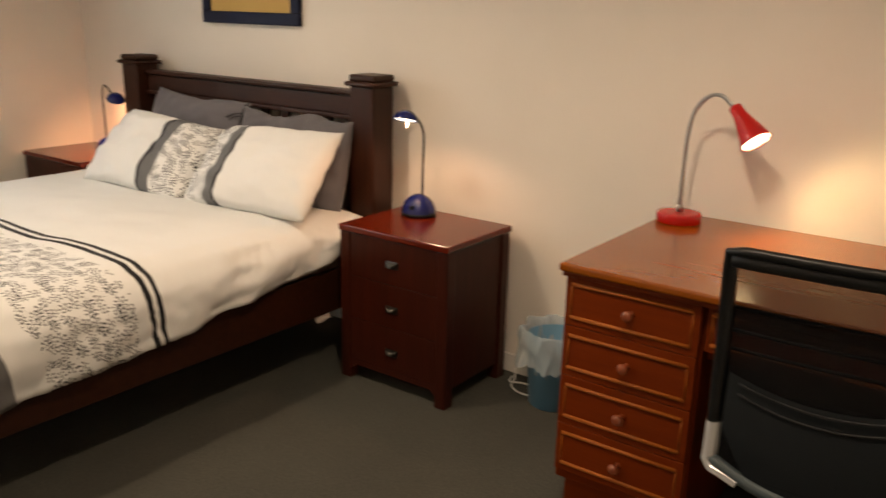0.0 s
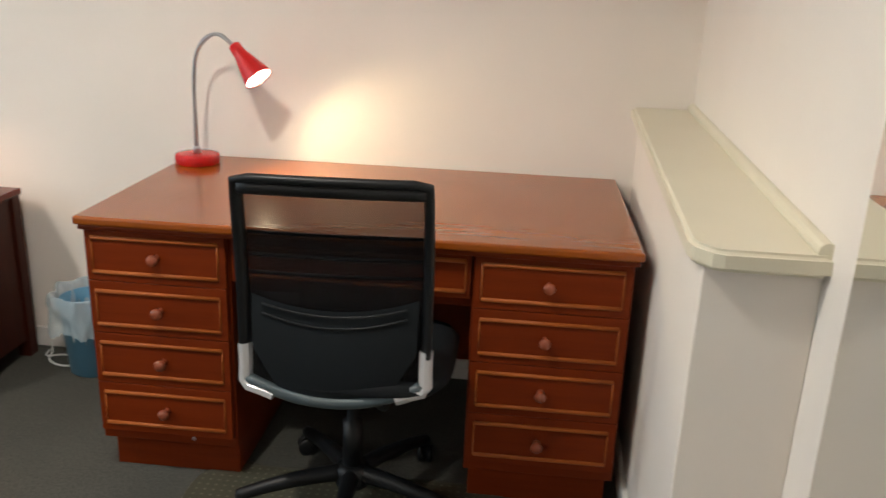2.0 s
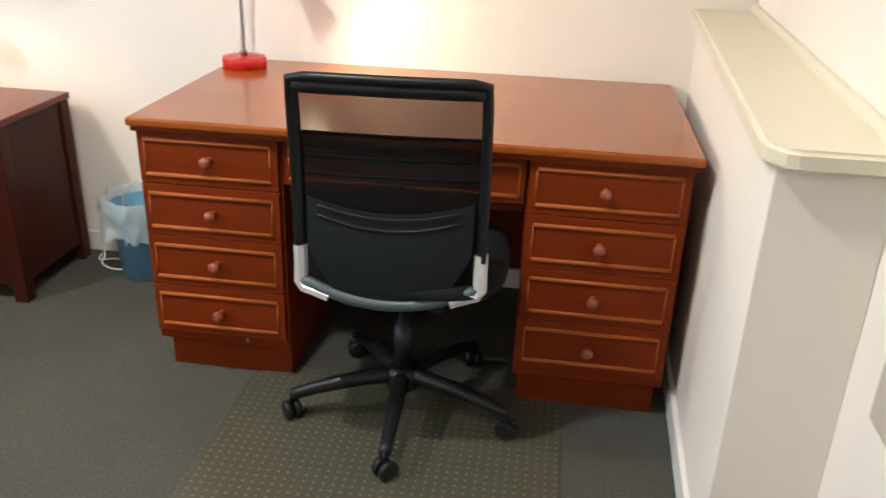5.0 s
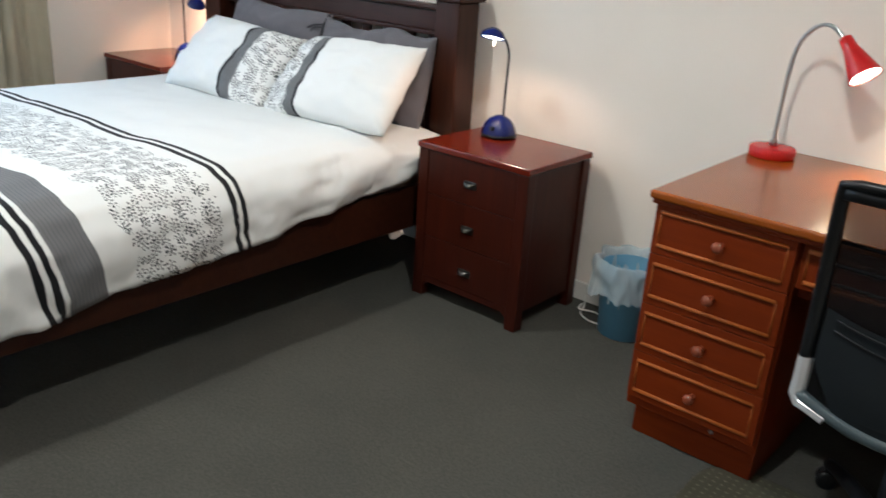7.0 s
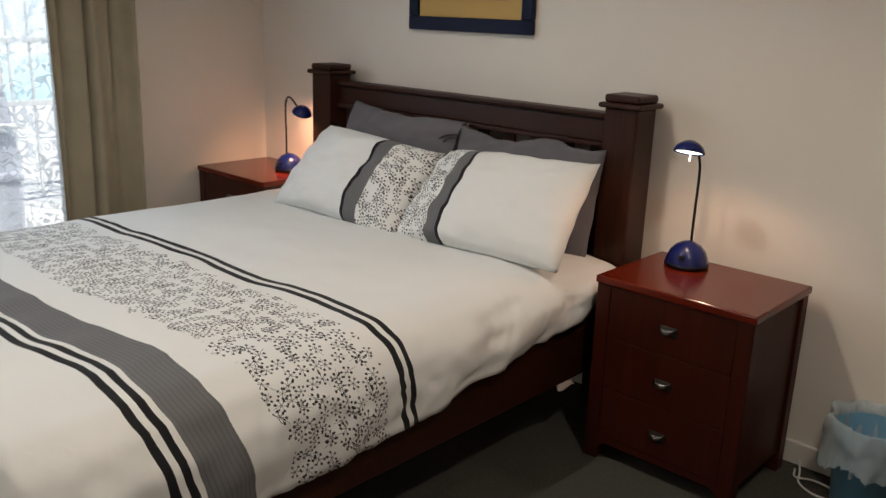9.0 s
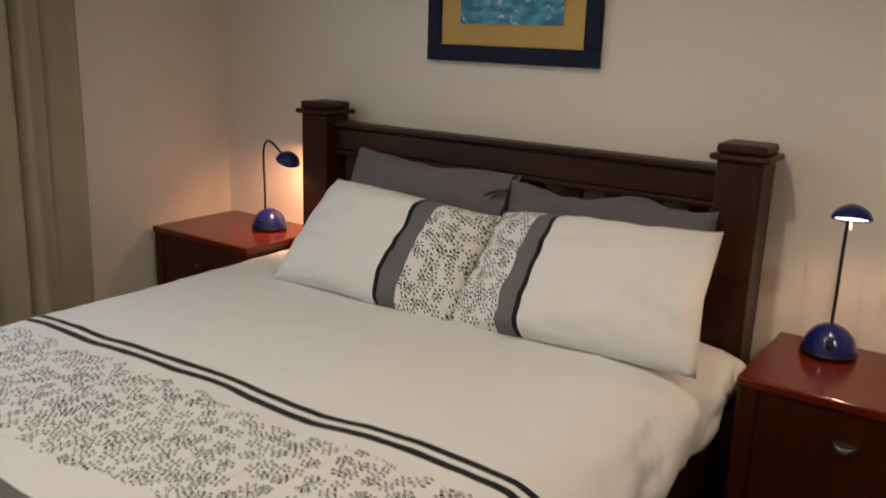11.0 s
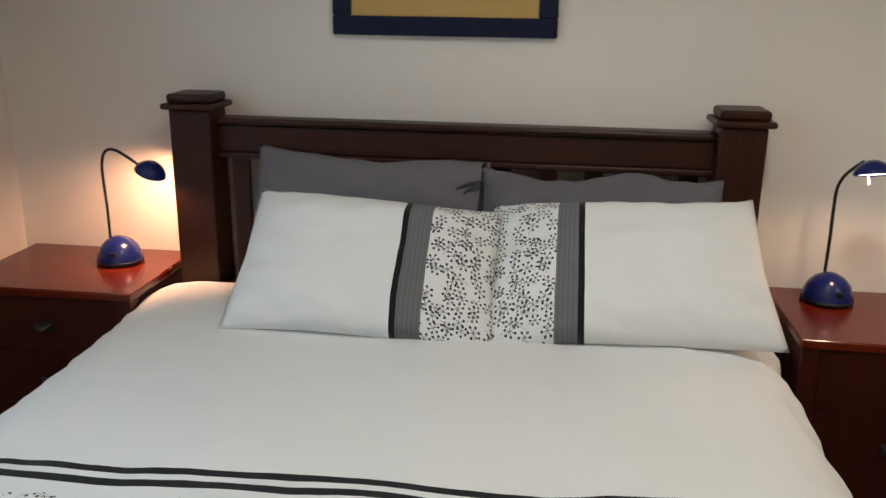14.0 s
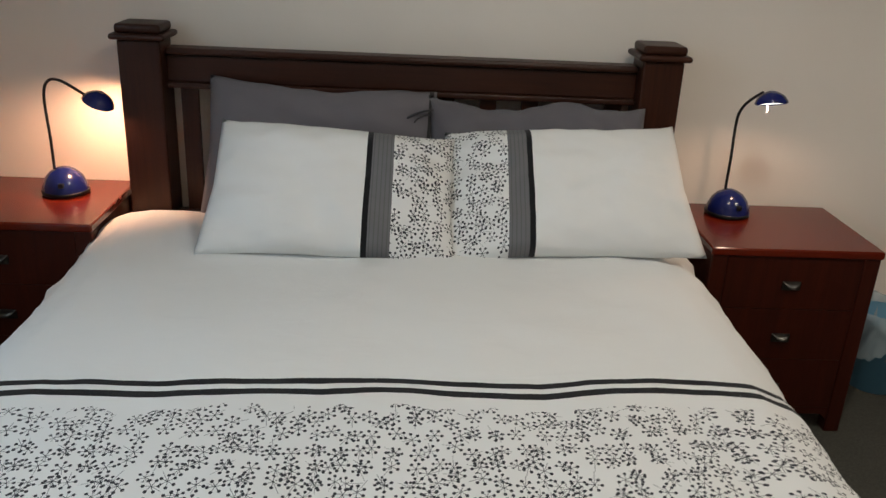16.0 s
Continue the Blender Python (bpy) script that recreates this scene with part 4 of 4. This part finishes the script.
for s in (-1, 1):
    bm = tube([back_point(s, 0.615), back_point(s, 0.570), back_point(s * 1.01, 0.532), back_point(s * 0.97, 0.518), back_point(s * 0.84, 0.512), back_point(s * 0.68, 0.502)], 0.0175, 8, flat=0.8)
    part("bracket", bm, M_SILVER, chair, "satin silver corner bracket")
    part("back_stay", tube(smooth_line([back_point(s * 0.55, 0.505), (s * 0.09, -0.17, 0.42), (s * 0.05, -0.10, 0.415)], 6), 0.016, 8), M_BLACK, chair, smooth=True)


def mat_shape():
    x0, x1, y0, y1, r = 0.25, 1.14, -2.05, -0.66, 0.12
    pts = []
    for cx, cy, a0 in ((x1 - r, y1 - r, 0), (x0 + r, y1 - r, 90), (x0 + r, y0 + r, 180), (x1 - r, y0 + r, 270)):
        pts += [(cx + r * math.cos(radians(a0 + 15 * i)), cy + r * math.sin(radians(a0 + 15 * i))) for i in range(7)]
    bm = bmesh.new()
    f = bm.faces.new([bm.verts.new((x, y, 0.0005)) for x, y in pts])
    ret = bmesh.ops.extrude_face_region(bm, geom=[f])
    bmesh.ops.translate(bm, verts=[v for v in ret["geom"] if isinstance(v, bmesh.types.BMVert)], vec=(0, 0, 0.003))
    bmesh.ops.recalc_face_normals(bm, faces=list(bm.faces))
    return bm


tagged(part("chair_mat", mat_shape(), M_MAT), "smoky clear vinyl chair mat with raised dots", "chair mat")

# ---------------------------------------------------------------- bin, cable, picture, mirror, ceiling lights
bin_ = thing("waste_bin", (-0.342, -0.143, 0), "blue plastic waste bin with a clear liner", "waste bin")
part("body", lathe([(0.085, 0.0), (0.090, 0.004), (0.108, 0.252), (0.113, 0.258), (0.113, 0.266), (0.106, 0.266), (0.088, 0.010), (0.002, 0.008)], 36), M_BIN, bin_, smooth=True)


def liner(u, v):
    a = u * 2 * math.pi
    wob = noise.noise(Vector((math.cos(a) * 2.5, math.sin(a) * 2.5, v * 2.2)))
    fine = noise.noise(Vector((math.cos(a) * 7, math.sin(a) * 7, v * 5)))
    tuck = 1 - 2 * abs(noise.noise(Vector((math.cos(a) * 5, math.sin(a) * 5, v * 3 + 4))))
    if v < 0.35:
        r, z = 0.090 + 0.022 * v / 0.35, 0.13 + 0.160 * v / 0.35
    elif v < 0.5:
        r, z = 0.112 + 0.014 * (v - 0.35) / 0.15, 0.290 + 0.006 * math.sin((v - 0.35) / 0.15 * 3.14)
    else:
        q = (v - 0.5) / 0.5
        r, z = 0.126 + 0.003 * q, 0.290 - (0.125 + 0.055 * wob + 0.02 * fine) * q
    r += 0.014 * wob * min(1, v * 2) + 0.010 * fine + 0.007 * tuck
    return (r * math.cos(a), r * math.sin(a), z + 0.012 * wob)


part("liner", sheet(110, 26, liner), M_LINER, bin_, "crumpled clear plastic liner over the rim", True)
loop = [(-0.56, -0.06, 0.045), (-0.55, -0.075, 0.012), (-0.53, -0.13, 0.005), (-0.47, -0.165, 0.005), (-0.41, -0.15, 0.006), (-0.43, -0.10, 0.006), (-0.50, -0.085, 0.006), (-0.55, -0.11, 0.010), (-0.57, -0.06, 0.008)]
tagged(part("power_cable", tube(smooth_line(loop, 8), 0.0035, 8), M_CABLE, smooth=True), "loose white power cable looped on the carpet", "cable")

pic = thing("picture", (-2.080, -0.002, 1.611), "framed blue print with yellow mount and navy frame", "picture")
PW, PH0, PH1 = 0.325, -0.305, 0.305
bm = bmesh.new()
block((-PW, -0.024, PH0), (PW, 0.0, PH0 + 0.054), 0.005, bm)
block((-PW, -0.024, PH1 - 0.054), (PW, 0.0, PH1), 0.005, bm)
block((-PW, -0.0238, PH0 + 0.054), (-PW + 0.054, 0.0, PH1 - 0.054), 0.005, bm)
block((PW - 0.054, -0.0238, PH0 + 0.054), (PW, 0.0, PH1 - 0.054), 0.005, bm)
part("picture_frame", bm, M_NAVY, pic)
M_MOUNT = painted("yellow_mount", (0.62, 0.40, 0.13), 0.8, 0.08)
part("mount", block((-PW + 0.05, -0.012, PH0 + 0.05), (PW - 0.05, -0.006, PH1 - 0.05)), M_MOUNT, pic, "warm yellow card mount")
M_PRINT = mat("blue_print", (0.1, 0.35, 0.5), 0.6)
k = Net(M_PRINT)
n1, n2 = k.noise(16, 6, 0.7, stretch=(1, 1, 2.2)), k.noise(34, 4)
c = k.mix(k.ramp(n1, 0.38, 0.60), (0.03, 0.16, 0.30), (0.10, 0.45, 0.58))
c = k.mix(k.ramp(n2, 0.56, 0.66), c, (0.55, 0.70, 0.74))
k.put(k.b.inputs["Base Color"], c)
part("print", block((-0.193, -0.0165, PH0 + 0.125), (0.193, -0.0125, PH1 - 0.125)), M_PRINT, pic, "turquoise watery print")

mir = thing("wall_mirror", (XR, -1.625, 1.085), "tall wall mirror with a thin dark edge", "mirror")
part("mirror_glass", block((-0.006, -0.190, -0.56), (-0.001, 0.195, 0.75), 0.0005), M_MIRROR, mir)
part("mirror_edge", block((-0.012, -0.206, -0.565), (-0.001, -0.1905, 0.755), 0.002), M_BLACK, mir, "black edge strip")

# Unseen fixtures, added where the ceiling lamps are assumed.
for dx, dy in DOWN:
    dl = thing("downlight", (dx, dy, CEIL), "recessed round ceiling downlight, lit, assumed out of view", "ceiling light", "ceiling downlights")
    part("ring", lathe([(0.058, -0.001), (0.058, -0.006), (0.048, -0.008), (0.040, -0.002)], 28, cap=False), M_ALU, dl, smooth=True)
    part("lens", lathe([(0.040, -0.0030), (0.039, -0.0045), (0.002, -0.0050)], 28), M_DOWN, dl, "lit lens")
